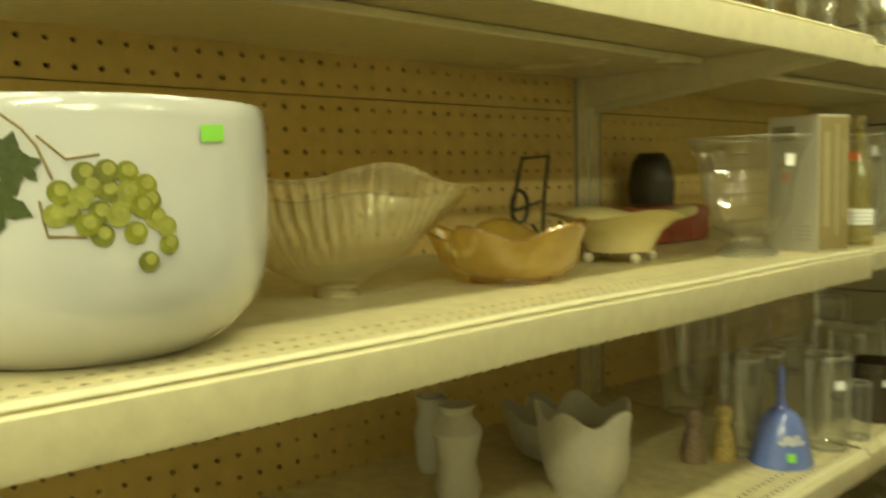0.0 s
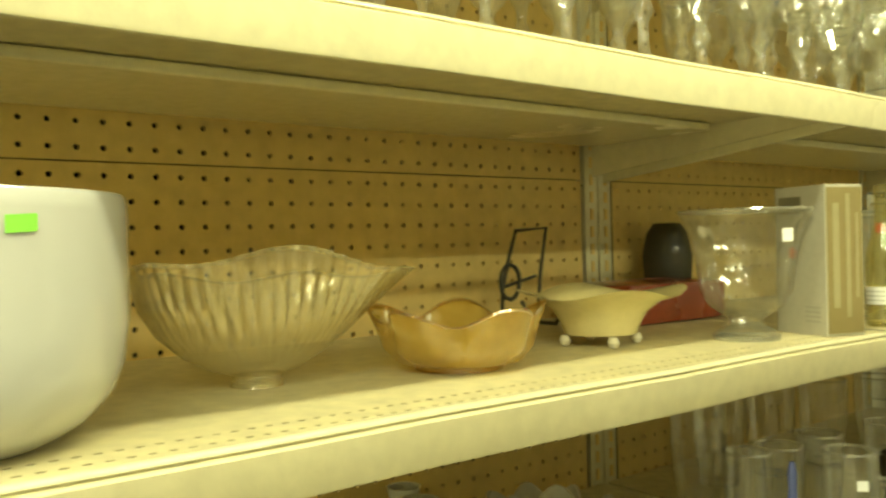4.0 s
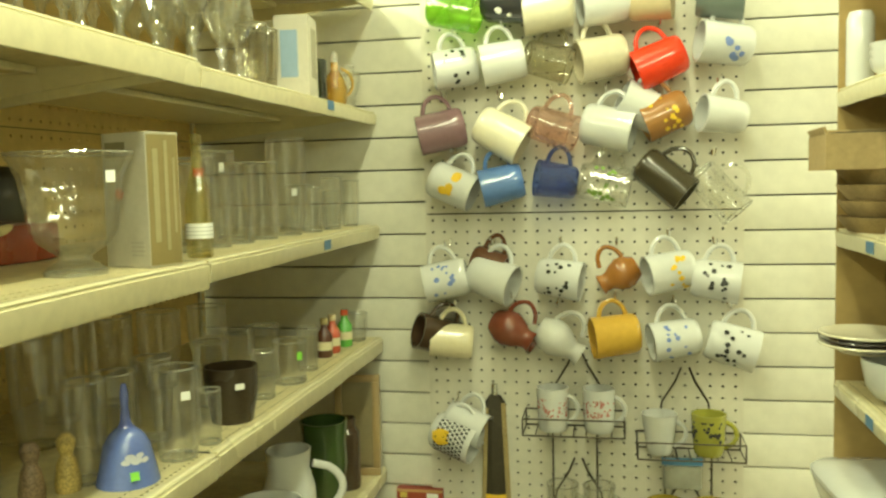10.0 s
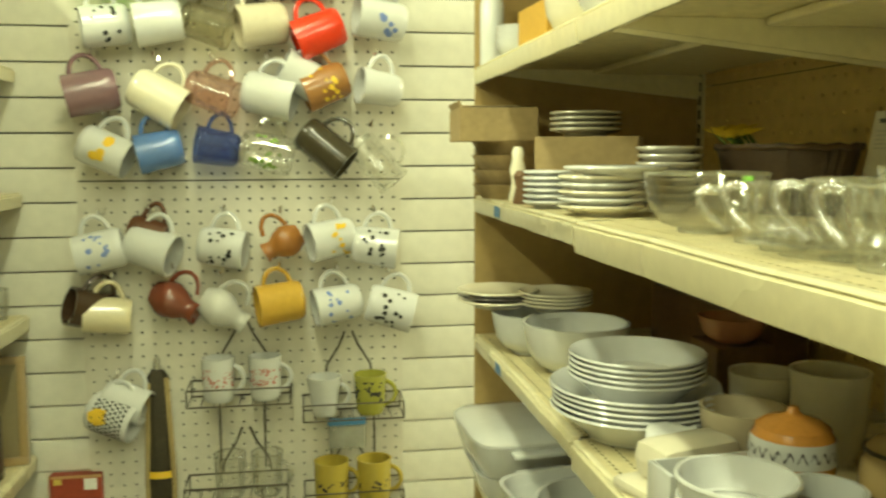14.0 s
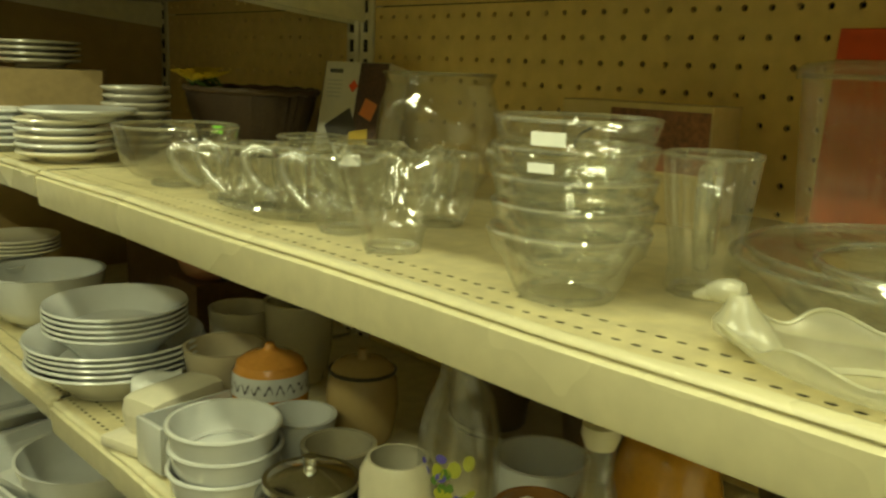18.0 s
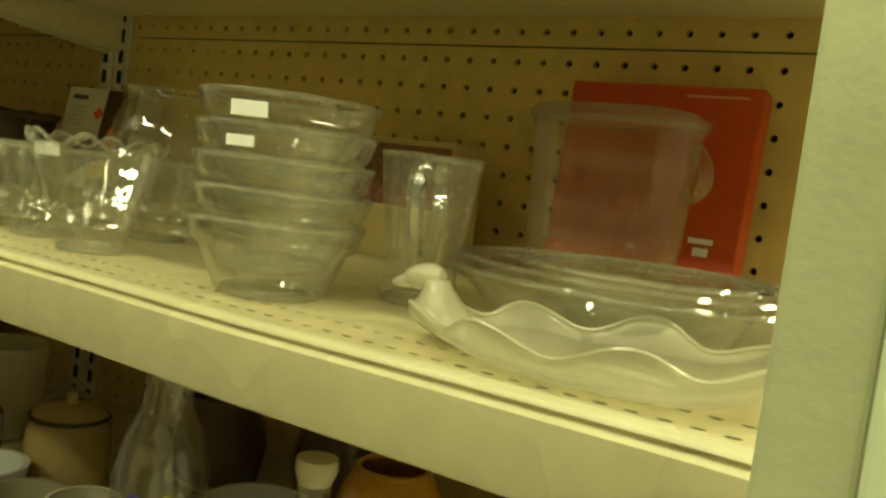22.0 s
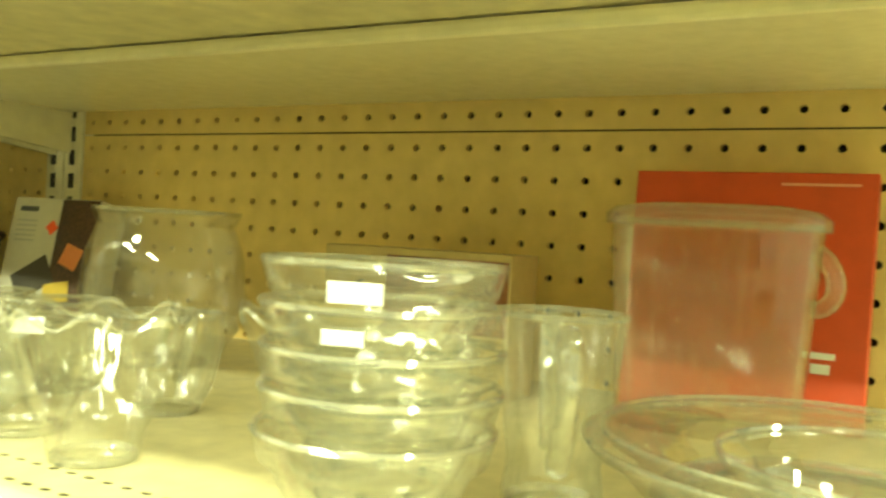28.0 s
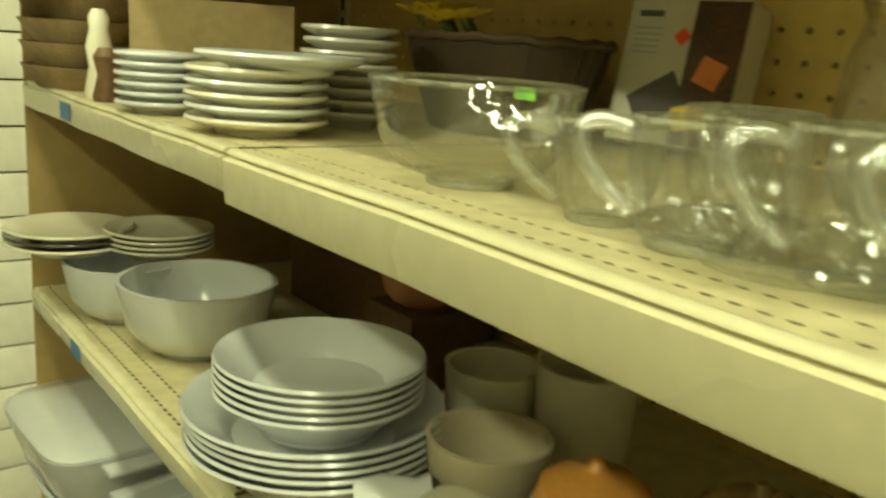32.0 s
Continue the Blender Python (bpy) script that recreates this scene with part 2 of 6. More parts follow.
def wall_profile(outer, wall, floor=None):
    """An outer profile from the base's middle to the rim, closed by an inner one a wall's thickness inside."""
    floor = floor or wall
    inner = [(max(r - wall, 0.0), max(z, outer[0][1] + floor)) for r, z in reversed(outer) if r > wall * 1.2]
    return [(0.0, outer[0][1])] + list(outer) + inner + [(0.0, outer[0][1] + floor)]


def glassware(name, outer, material, seg=36, shape=None, parent=None, m=None, bead=0.0014, foot=True):
    """A blown or pressed glass body with a rounded rim and a thick foot ring as parts of their own."""
    r0, z0 = outer[0]
    r1, z1 = outer[-1]
    cut = material.name in ("pressed_glass", "facet_glass")
    if cut:
        outer = [((p[0] * (3 - k) + q[0] * k) / 3, (p[1] * (3 - k) + q[1] * k) / 3) for p, q in zip(outer, outer[1:]) for k in range(3)] + [outer[-1]]
    plain = material.name != "facet_glass"
    ob = part(name, lathe([(0.0, z0 + 0.0004)] + list(outer) + [(r1 - bead * 1.6, z1 - bead * 0.6)], seg, shape, closed=False), material, parent, smooth=plain, m=m)
    ring = [(r1 - bead * 0.6 + bead * math.cos(t * 1.0472), z1 + bead * 0.8 + bead * math.sin(t * 1.0472)) for t in range(6)]
    part("rim", lathe(ring, seg, shape), RIMG.get(material.name, material), ob)
    if foot and r0 > 0.008:
        part("foot_ring", lathe([(r0 * 0.985, z0 + 0.0002), (r0 * 1.0, z0 + 0.003), (r0 * 0.9, z0 + 0.0042), (r0 * 0.80, z0 + 0.0012)], seg, shape), RIMG.get(material.name, material), ob)
    return ob


def tube(points, r, seg=8, bm=None, cap=True):
    """A round rod along a line of points."""
    bm = bm or bmesh.new()
    pts = [Vector(p) for p in points]
    rings, up = [], Vector((0.123, 0.456, 0.88)).normalized()
    for i, p in enumerate(pts):
        d = (pts[min(i + 1, len(pts) - 1)] - pts[max(i - 1, 0)]).normalized()
        u = d.cross(up).normalized()
        up = u.cross(d).normalized()
        rings.append([bm.verts.new(p + r * (math.cos(2 * math.pi * k / seg) * u + math.sin(2 * math.pi * k / seg) * up)) for k in range(seg)])
    for a, b in zip(rings, rings[1:]):
        for k in range(seg):
            bm.faces.new([a[k], a[(k + 1) % seg], b[(k + 1) % seg], b[k]])
    if cap:
        bm.faces.new(rings[0])
        bm.faces.new(rings[-1])
    bmesh.ops.recalc_face_normals(bm, faces=bm.faces)
    return bm


def bow(a, b, out, n=9, round_=1.0):
    """Points of a handle from a to b that bulges by the vector out."""
    a, b, out = Vector(a), Vector(b), Vector(out)
    return [a.lerp(b, t) + out * math.sin(math.pi * t) ** (0.55 * round_) for t in [i / (n - 1) for i in range(n)]]


def perforated(name, material, parent, origin, ux, uy, nx, ny, step_x, step_y, rx, ry, depth, kind="", label=""):
    """A sheet of nx by ny cells with a real hole in each, and the holes' walls."""
    o, ux, uy = np.array(origin, float), np.array(ux, float), np.array(uy, float)
    nrm = np.cross(ux, uy)
    ang = np.arange(8) * math.pi / 4 + math.pi / 8
    sq = np.array([(1, .4142), (.4142, 1), (-.4142, 1), (-1, .4142), (-1, -.4142), (-.4142, -1), (.4142, -1), (1, -.4142)]) * 0.5
    cells = np.stack(np.meshgrid(np.arange(nx), np.arange(ny), indexing="ij"), -1).reshape(-1, 2) + 0.5
    size = np.array([step_x, step_y])
    hole = np.stack([np.cos(ang) * rx, np.sin(ang) * ry], -1)
    flat = np.concatenate([sq * size, hole, hole], 0)
    uv = cells[:, None] * size + flat[None]
    co = o + uv[..., :1] * ux + uv[..., 1:] * uy
    co[:, 16:] -= nrm * depth
    n = len(cells)
    quads = []
    for k in range(8):
        k2 = (k + 1) % 8
        quads += [(k, k2, 8 + k2, 8 + k), (8 + k, 8 + k2, 16 + k2, 16 + k)]
    # the corner of each cell
    quads = np.array(quads)
    faces = (quads[None] + 24 * np.arange(n)[:, None, None]).reshape(-1, 4)
    me = bpy.data.meshes.new(name)
    me.from_pydata(co.reshape(-1, 3).tolist(), [], faces.tolist())
    # corners: a small triangle between two cut corners becomes a square patch shared by four cells
    bm = bmesh.new()
    bm.from_mesh(me)
    c = np.stack(np.meshgrid(np.arange(nx + 1), np.arange(ny + 1), indexing="ij"), -1).reshape(-1, 2) * size
    w = 0.5 - 0.2071
    for cu, cv in c:
        q = []
        for du, dv in ((w, 0), (0, w), (-w, 0), (0, -w)):
            u_, v_ = cu + du * step_x, cv + dv * step_y
            u_, v_ = min(max(u_, 0), nx * step_x), min(max(v_, 0), ny * step_y)
            q.append(tuple(o + u_ * ux + v_ * uy))
        q2 = []
        for p in q:
            if p not in q2:
                q2.append(p)
        if len(q2) > 2:
            bm.faces.new([bm.verts.new(p) for p in q2])
    bmesh.ops.remove_doubles(bm, verts=bm.verts, dist=2e-5)
    bm.to_mesh(me)
    bm.free()
    me.materials.append(material)
    ob = new(name, me)
    if parent:
        ob.parent = parent
    if kind:
        ob["kind"] = kind
    if label:
        ob["label"] = label
    return ob


# ---- the room ----
def slab(name, a, b, material, kind="structure", label="", category=""):
    bm = box(*[abs(q - p) for p, q in zip(a, b)], at=[(p + q) / 2 for p, q in zip(a, b)])
    return tagged(part(name, bm, material, smooth=False), label, category, "", kind)


slab("floor", (-4.2, -6.2, -0.1), (4.2, 0.12, 0), FLOORM, label="beige vinyl tile shop floor", category="floor")
slab("ceiling", (-4.2, -6.2, 2.65), (4.2, 0.12, 2.75), CEILM, label="white ceiling panels", category="ceiling")
slab("wall_north", (-4.2, 0.012, 0), (4.2, 0.12, 2.65), DARK, label="wall behind the painted boards", category="wall")
slab("wall_south", (-4.2, -6.2, 0), (4.2, -6.08, 2.65), SIDING, label="plain white far shop wall", category="wall")
slab("wall_west", (-4.32, -6.2, 0), (-4.2, 0.12, 2.65), SIDING, label="plain white side shop wall", category="wall")
slab("wall_east", (4.2, -6.2, 0), (4.32, 0.12, 2.65), SIDING, label="plain white side shop wall", category="wall")

# white horizontal boards with dark joints on the end wall
COURSE = 0.0712
board_wall = thing("board_cladding", "white painted horizontal boards with dark joints", "wall cladding", kind="structure")
bm = box(3.4, 0.014, COURSE - 0.0035, at=(0, 0.007, 0), bevel=0.0015)
first = part("board", bm, SIDING, board_wall)
for k in range(36):
    ob = first if k == 0 else new("board", first.data)
    ob.parent = board_wall
    ob.location = (-0.3, 0, 1.600 + COURSE * (k - 22) + COURSE / 2)

# ceiling lights, all out of view
for fx, fy, watts in FIXTURES:
    lt = thing("ceiling_light", "white fluorescent ceiling fixture, lit", "ceiling light", pose(fx, fy, 2.65), "ceiling lights")
    part("housing", box(0.32, 1.25, 0.06, at=(0, 0, -0.03), bevel=0.008), CEILM, lt, smooth=False)

# ---- shelving ----
XL, XR, DEPTH = -0.733, 0.137, 0.425


def rail_bm(side, front, y0, y1, top, height):
    """The front rail: a rolled top edge, a groove and a price strip that leans back a little."""
    h = height
    prof = [(0.012, 0.0), (0.004, 0.0005), (0.0015, -0.0012), (0.001, -0.0026), (0.0035, -0.0032), (0.0035, -0.0046), (-0.001, -0.0052),
            (-0.0022, -0.0062), (0.0, -h + 0.002), (0.001, -h), (0.006, -h), (0.006, -h + 0.002), (0.0045, -0.007), (0.008, -0.004), (0.012, -0.002)]
    bm = bmesh.new()
    rows = []
    n = 10
    for i in range(n + 1):
        y = y0 + (y1 - y0) * i / n
        warp = 0.0006 * math.sin(i * 1.9 + y0 * 7)
        rows.append([bm.verts.new((front + side * (u + warp * 0.5), y, top + z + warp)) for u, z in prof])
    for a, b in zip(rows, rows[1:]):
        for j in range(len(prof)):
            k = (j + 1) % len(prof)
            bm.faces.new([a[j], a[k], b[k], b[j]])
    bm.faces.new(rows[0])
    bm.faces.new(rows[-1])
    bmesh.ops.recalc_face_normals(bm, faces=bm.faces)
    return bm


def shelving(side, front, y0, y1, shelves, label, end_panel=False):
    """A gondola bay: uprights with slots, pegboard back and shelves. side is +1 where the back lies towards +x."""
    g = thing("shelving_bay", label, "shelving", kind="")
    g.location = (front + side * DEPTH, (y0 + y1) / 2, 0)
    bpy.context.view_layer.update()
    inv = Matrix.Translation((-(front + side * DEPTH), -(y0 + y1) / 2, 0))

    def put(name, bm, material, parent=g, label="", smooth=True):
        bmesh.ops.transform(bm, matrix=inv, verts=bm.verts)
        return part(name, bm, material, parent, label, smooth)

    back = front + side * DEPTH
    top = 1.80 if side > 0 else 1.87
    # black sheet behind the pegboard: shade in its holes, as colour
    put("hole_shade_sheet", box(0.004, y1 - y0, top - 0.1, at=(back + side * 0.016, (y0 + y1) / 2, 0.1 + (top - 0.1) / 2)), DARK, smooth=False)
    # pegboard, in an upper and a lower sheet with a joint between them
    ny = int((y1 - y0 - 0.05) / 0.0254)
    ys = (y0 + y1) / 2 - ny * 0.0254 / 2
    for z0, rows in ((1.5325 - 30 * 0.0254, 30), (1.5338, 13)):
        if side > 0:
            o, u = (back, ys + ny * 0.0254, z0), (0, -1, 0)
        else:
            o, u = (back, ys, z0), (0, 1, 0)
        perforated("pegboard", PEG, g, tuple(inv @ Vector(o)), u, (0, 0, 1), ny, rows, 0.0254, 0.0254, 0.0031, 0.0031, 0.006)
    put("joint_strip", box(0.003, y1 - y0 - 0.05, 0.002, at=(back + side * 0.003, (y0 + y1) / 2, 1.5255 if back < 0 else 1.5365)), DARK, smooth=False)
    for y in (y0 + 0.014, y1 - 0.014):
        post = put("upright", box(0.03, 0.026, top, at=(back + side * 0.0125, y, top / 2), bevel=0.002), STEEL, smooth=False)
        slot = None
        for k in range(35):
            at = inv @ Vector((back - side * 0.0025, y, 0.95 + k * 0.0254))
            if slot is None:
                # slots are boxes; on the right, near-black paints the shade inside them
                slot = part("slot", box(0.004, 0.006, 0.016), DARK if side > 0 else PEG, post, smooth=False)
                shared = slot.data
            else:
                slot = new("slot", shared)
                slot.parent = post
            slot.location = at
    for z, depth, ra in shelves:
        sh = thing("shelf", "", "")
        sh.parent = g
        x1 = back - side * 0.004
        fr = back - side * depth
        put("front_rail", rail_bm(side, fr, y0 + 0.002, y1 - 0.002, z, ra), STEEL, sh, "almond price rail")
        if depth > 0.3 and 1.0 < z < 1.5:
            # two rows of slots along the front of the deck, the rest plain
            n2 = int((y1 - y0 - 0.01) / 0.0110)
            step = (y1 - y0 - 0.006) / n2
            if side > 0:
                o, u, v = (fr + 0.008, y0 + 0.003 + n2 * step, z), (0, -1, 0), (1, 0, 0)
            else:
                o, u, v = (fr - 0.008, y0 + 0.003, z), (0, 1, 0), (-1, 0, 0)
            perforated("slot_strip", DECK, sh, tuple(inv @ Vector(o)), u, v, n2, 2, step, 0.0206, 0.0031, 0.0019, 0.0005)
            # black strip close under the shallow slots paints their inner shade
            put("slot_shade_sheet", box(0.0412, y1 - y0 - 0.006, 0.001, at=(fr + side * 0.0286, (y0 + y1) / 2, z - 0.0022)), DARK, sh, smooth=False)
            inner = 0.0492
        else:
            inner = 0.012
        put("deck", box(abs(x1 - fr) - inner, y1 - y0 - 0.006, 0.0016, at=((x1 + fr + side * inner) / 2, (y0 + y1) / 2, z - 0.0008)), DECK, sh, smooth=False)
        put("stiffener", box(0.20, y1 - y0 - 0.05, 0.010, at=(back - side * 0.115, (y0 + y1) / 2, z - 0.0075), bevel=0.003), STEEL, sh, smooth=False)
        for y in (y0 + 0.012, y1 - 0.012):
            bm = bmesh.new()
            pts = [(0.0, -0.003), (depth - 0.02, -0.003), (depth - 0.02, -0.012), (0.10, -0.045), (0.0, -0.055)]
            vs = [[bm.verts.new((back - side * (0.002 + u), y + s * 0.0015, z + w)) for u, w in pts] for s in (-1, 1)]
            bm.faces.new(vs[0])
            bm.faces.new(vs[1][::-1])
            for k in range(5):
                bm.faces.new([vs[0][k], vs[0][(k + 1) % 5], vs[1][(k + 1) % 5], vs[1][k]])
            bmesh.ops.recalc_face_normals(bm, faces=bm.faces)
            put("bracket", bm, STEEL, sh, smooth=False)
    if end_panel:
        put("end_panel", box(DEPTH + 0.01, 0.004, top, at=(front + side * (DEPTH / 2 + 0.006), y1 + 0.003, top / 2)), mat("tan_end_panel", (0.42, 0.29, 0.11), 0.6, grain=0.15, scale=10), smooth=False)
    put("kick_plate", box(0.01, y1 - y0, 0.14, at=(front + side * 0.03, (y0 + y1) / 2, 0.07)), STEEL, smooth=False)
    return g


L_FAR = [(1.83, DEPTH, 0.026), (1.585, DEPTH, 0.028), (1.338, DEPTH, 0.029), (1.087, DEPTH, 0.034), (0.79, DEPTH, 0.033), (0.45, DEPTH, 0.033), (0.15, DEPTH, 0.033)]
L_NEAR = [(1.83, DEPTH, 0.033), (1.593, DEPTH, 0.036), (1.338, DEPTH, 0.036), (1.087, DEPTH, 0.034), (0.79, DEPTH, 0.033), (0.45, DEPTH, 0.033), (0.15, DEPTH, 0.033)]
R_FAR = [(1.795, DEPTH, 0.026), (1.566, DEPTH, 0.030), (1.338, DEPTH, 0.029), (1.083, DEPTH, 0.026), (0.83, DEPTH, 0.03), (0.45, DEPTH, 0.033), (0.15, DEPTH, 0.033)]
R_NEAR = [(1.795, DEPTH, 0.033), (1.568, DEPTH, 0.031), (1.338, DEPTH, 0.036), (1.081, DEPTH, 0.036), (0.83, DEPTH, 0.03), (0.45, DEPTH, 0.033), (0.15, DEPTH, 0.033)]
shelving(-1, XL, -0.838, -0.012, L_FAR, "almond steel gondola shelving bay full of glassware")
shelving(-1, XL, -2.10, -0.840, L_NEAR, "almond steel gondola shelving bay with bowls and vases")
shelving(1, XR, -0.926, -0.335, R_FAR, "almond steel gondola shelving bay with plates and boxes", True)
shelving(1, XR, -1.926, -0.928, R_NEAR, "almond steel gondola shelving bay with clear glassware")

# mug board on the end wall: two sheets of white pegboard
BX0, BX1 = -0.625, 0.040
nbx = int((BX1 - BX0) / 0.0254)
mug_board = thing("mug_pegboard", "white perforated board on the wall, hung with mugs", "pegboard", pose(0, 0, 0), kind="structure")
for z0, rows in ((1.358 - 36 * 0.0254, 36), (1.361, 22)):
    perforated("pegboard_sheet", PEGW, mug_board, (BX0, -0.010, z0), (1, 0, 0), (0, 0, 1), nbx, rows, 0.0254, 0.0254, 0.0031, 0.0031, 0.006)
# black sheet that makes the mug board's holes look shaded
part("board_shade_sheet", box(nbx * 0.0254, 0.004, 1.5, at=(BX0 + nbx * 0.0254 / 2, -0.0022, 1.19)), DARK, mug_board, smooth=False)
part("board_edge", box(0.003, 0.0095, 1.48, at=(BX0 - 0.0015, -0.0052, 1.18)), PEGW, mug_board, smooth=False)
part("board_edge", box(0.003, 0.0095, 1.48, at=(BX0 + nbx * 0.0254 + 0.0015, -0.0052, 1.18)), PEGW, mug_board, smooth=False)


# ---- mugs on the board ----
GLASS_NAMES = {"clear_glass", "facet_glass", "misty_clear_glass", "pressed_glass", "smoke_glass", "blue_glass", "lime_green_glass", "pink_glass", "frosted_glass", "amber_lustre_glass", "pale_gold_ribbed_glass", "dark_green_glass", "golden_glass"}


def mug_thing(label, body, r=0.040, h=0.092, taper=1.0, group="mugs on the board", m=None, band=None, handle=True, flare=0.0, hscale=1.0, jug=False):
    """A mug, or a jug with a belly, a narrow neck and a lip: its axis is local z, its handle points along local x."""
    g = thing("mug", label, "mug", m, group)
    out = [(r * 0.86 * taper, 0), (r * 0.95 * taper, 0.004)]
    for k in range(7):
        t = k / 6
        out.append((r * (taper + (1 - taper) * t) * (1 + flare * t * t), 0.012 + (h - 0.012) * t))
    if jug:
        out = [(r * 0.62, 0), (r * 0.70, 0.004), (r * 0.98, h * 0.25), (r * 1.02, h * 0.42), (r * 0.80, h * 0.62), (r * 0.56, h * 0.76), (r * 0.52, h * 0.86), (r * 0.66, h)]
    if body.name in GLASS_NAMES:
        glassware("body", out, body, 32, None, g)
    else:
        part("body", lathe(wall_profile(out, 0.0042, 0.006), 32), body, g)
    if handle:
        x = r * (taper + (1 - taper) * 0.5) - 0.003
        part("handle", tube(bow((x, 0, h * 0.20), (x + 0.001, 0, h * 0.82), (0.034 * hscale, 0, 0), 11), 0.0048, 8), body, g)
    if band:
        for z0, z1, bmx in band:
            zs = [(r * (taper + (1 - taper) * (z / h)) * (1 + flare * (z / h) ** 2) + 0.0006, z) for z in (z0, (z0 + z1) / 2, z1)]
            part("printed_band", lathe(zs, 32, closed=False), bmx, g)
    return g


def spots(g, r, z, count, size, material, a0=0.0, spread=2.4, zr=0.02, seed=1, shape="dot"):
    """Printed marks on a mug's side: thin patches that follow the wall."""
    rnd = random.Random(seed)
    bm = bmesh.new()
    for k in range(count):
        a = a0 + (rnd.random() - 0.5) * spread
        zz = z + (rnd.random() - 0.5) * 2 * zr
        s = size * rnd.uniform(0.6, 1.2)
        ring = []
        for j in range(7):
            b = 2 * math.pi * j / 7
            aa = a + s * math.cos(b) / r
            rr = r + 0.0009
            ring.append(bm.verts.new((rr * math.cos(aa), rr * math.sin(aa), zz + s * math.sin(b) * rnd.uniform(0.7, 1.2))))
        bm.faces.new(ring)
    return part("printed_pattern", bm, material, g, smooth=False, kind="stuff")


def hang(x, z, lean, away=12, flip=1, y=-0.068, scale=1.0):
    """The pose of a mug that hangs by its handle: handle up, opening to one side, leaning by some degrees."""
    # local x (handle) to world up; local z (axis) to world +-x, leaning down; then turned a little towards the aisle
    base = Matrix(((0, 0, flip, 0), (0, -flip, 0, 0), (1, 0, 0, 0), (0, 0, 0, 1)))
    if base.to_3x3().determinant() < 0:
        base = base @ Matrix.Diagonal((1, -1, 1, 1))
    return Matrix.Translation((x, y, z)) @ pose(0, 0, 0, 0, lean, 0) @ pose(0, 0, 0, 0, 0, -flip * away) @ base @ Matrix.Diagonal((scale, scale, scale, 1)) @ Matrix.Translation((0, 0, -0.046))


hook_mesh = None


def hook(x, z):
    """A bent wire peg hook in the board, under the mug's handle."""
    global hook_mesh
    if hook_mesh is None:
        pts = [(0, 0, 0.012), (0, -0.004, 0.012), (0, -0.006, 0.0), (0, -0.03, -0.001), (0, -0.055, 0.0), (0, -0.066, 0.006), (0, -0.070, 0.014)]
        ob = part("peg_hook", tube(pts, 0.0022, 6), CHROME)
        hook_mesh = ob.data
    else:
        ob = new("peg_hook", hook_mesh)
    ob.location = (x, -0.010, z)
    return tagged(ob, "bent steel wire hook in the white pegboard", "hook", "peg hooks")


PRINT_K = glaze(0.04, 0.04, 0.04)
PRINT_Y = glaze(0.85, 0.55, 0.05)
PRINT_B = glaze(0.20, 0.28, 0.62)
PRINT_G = glaze(0.25, 0.40, 0.10)
PRINT_R = glaze(0.55, 0.20, 0.18)
W = WHITE
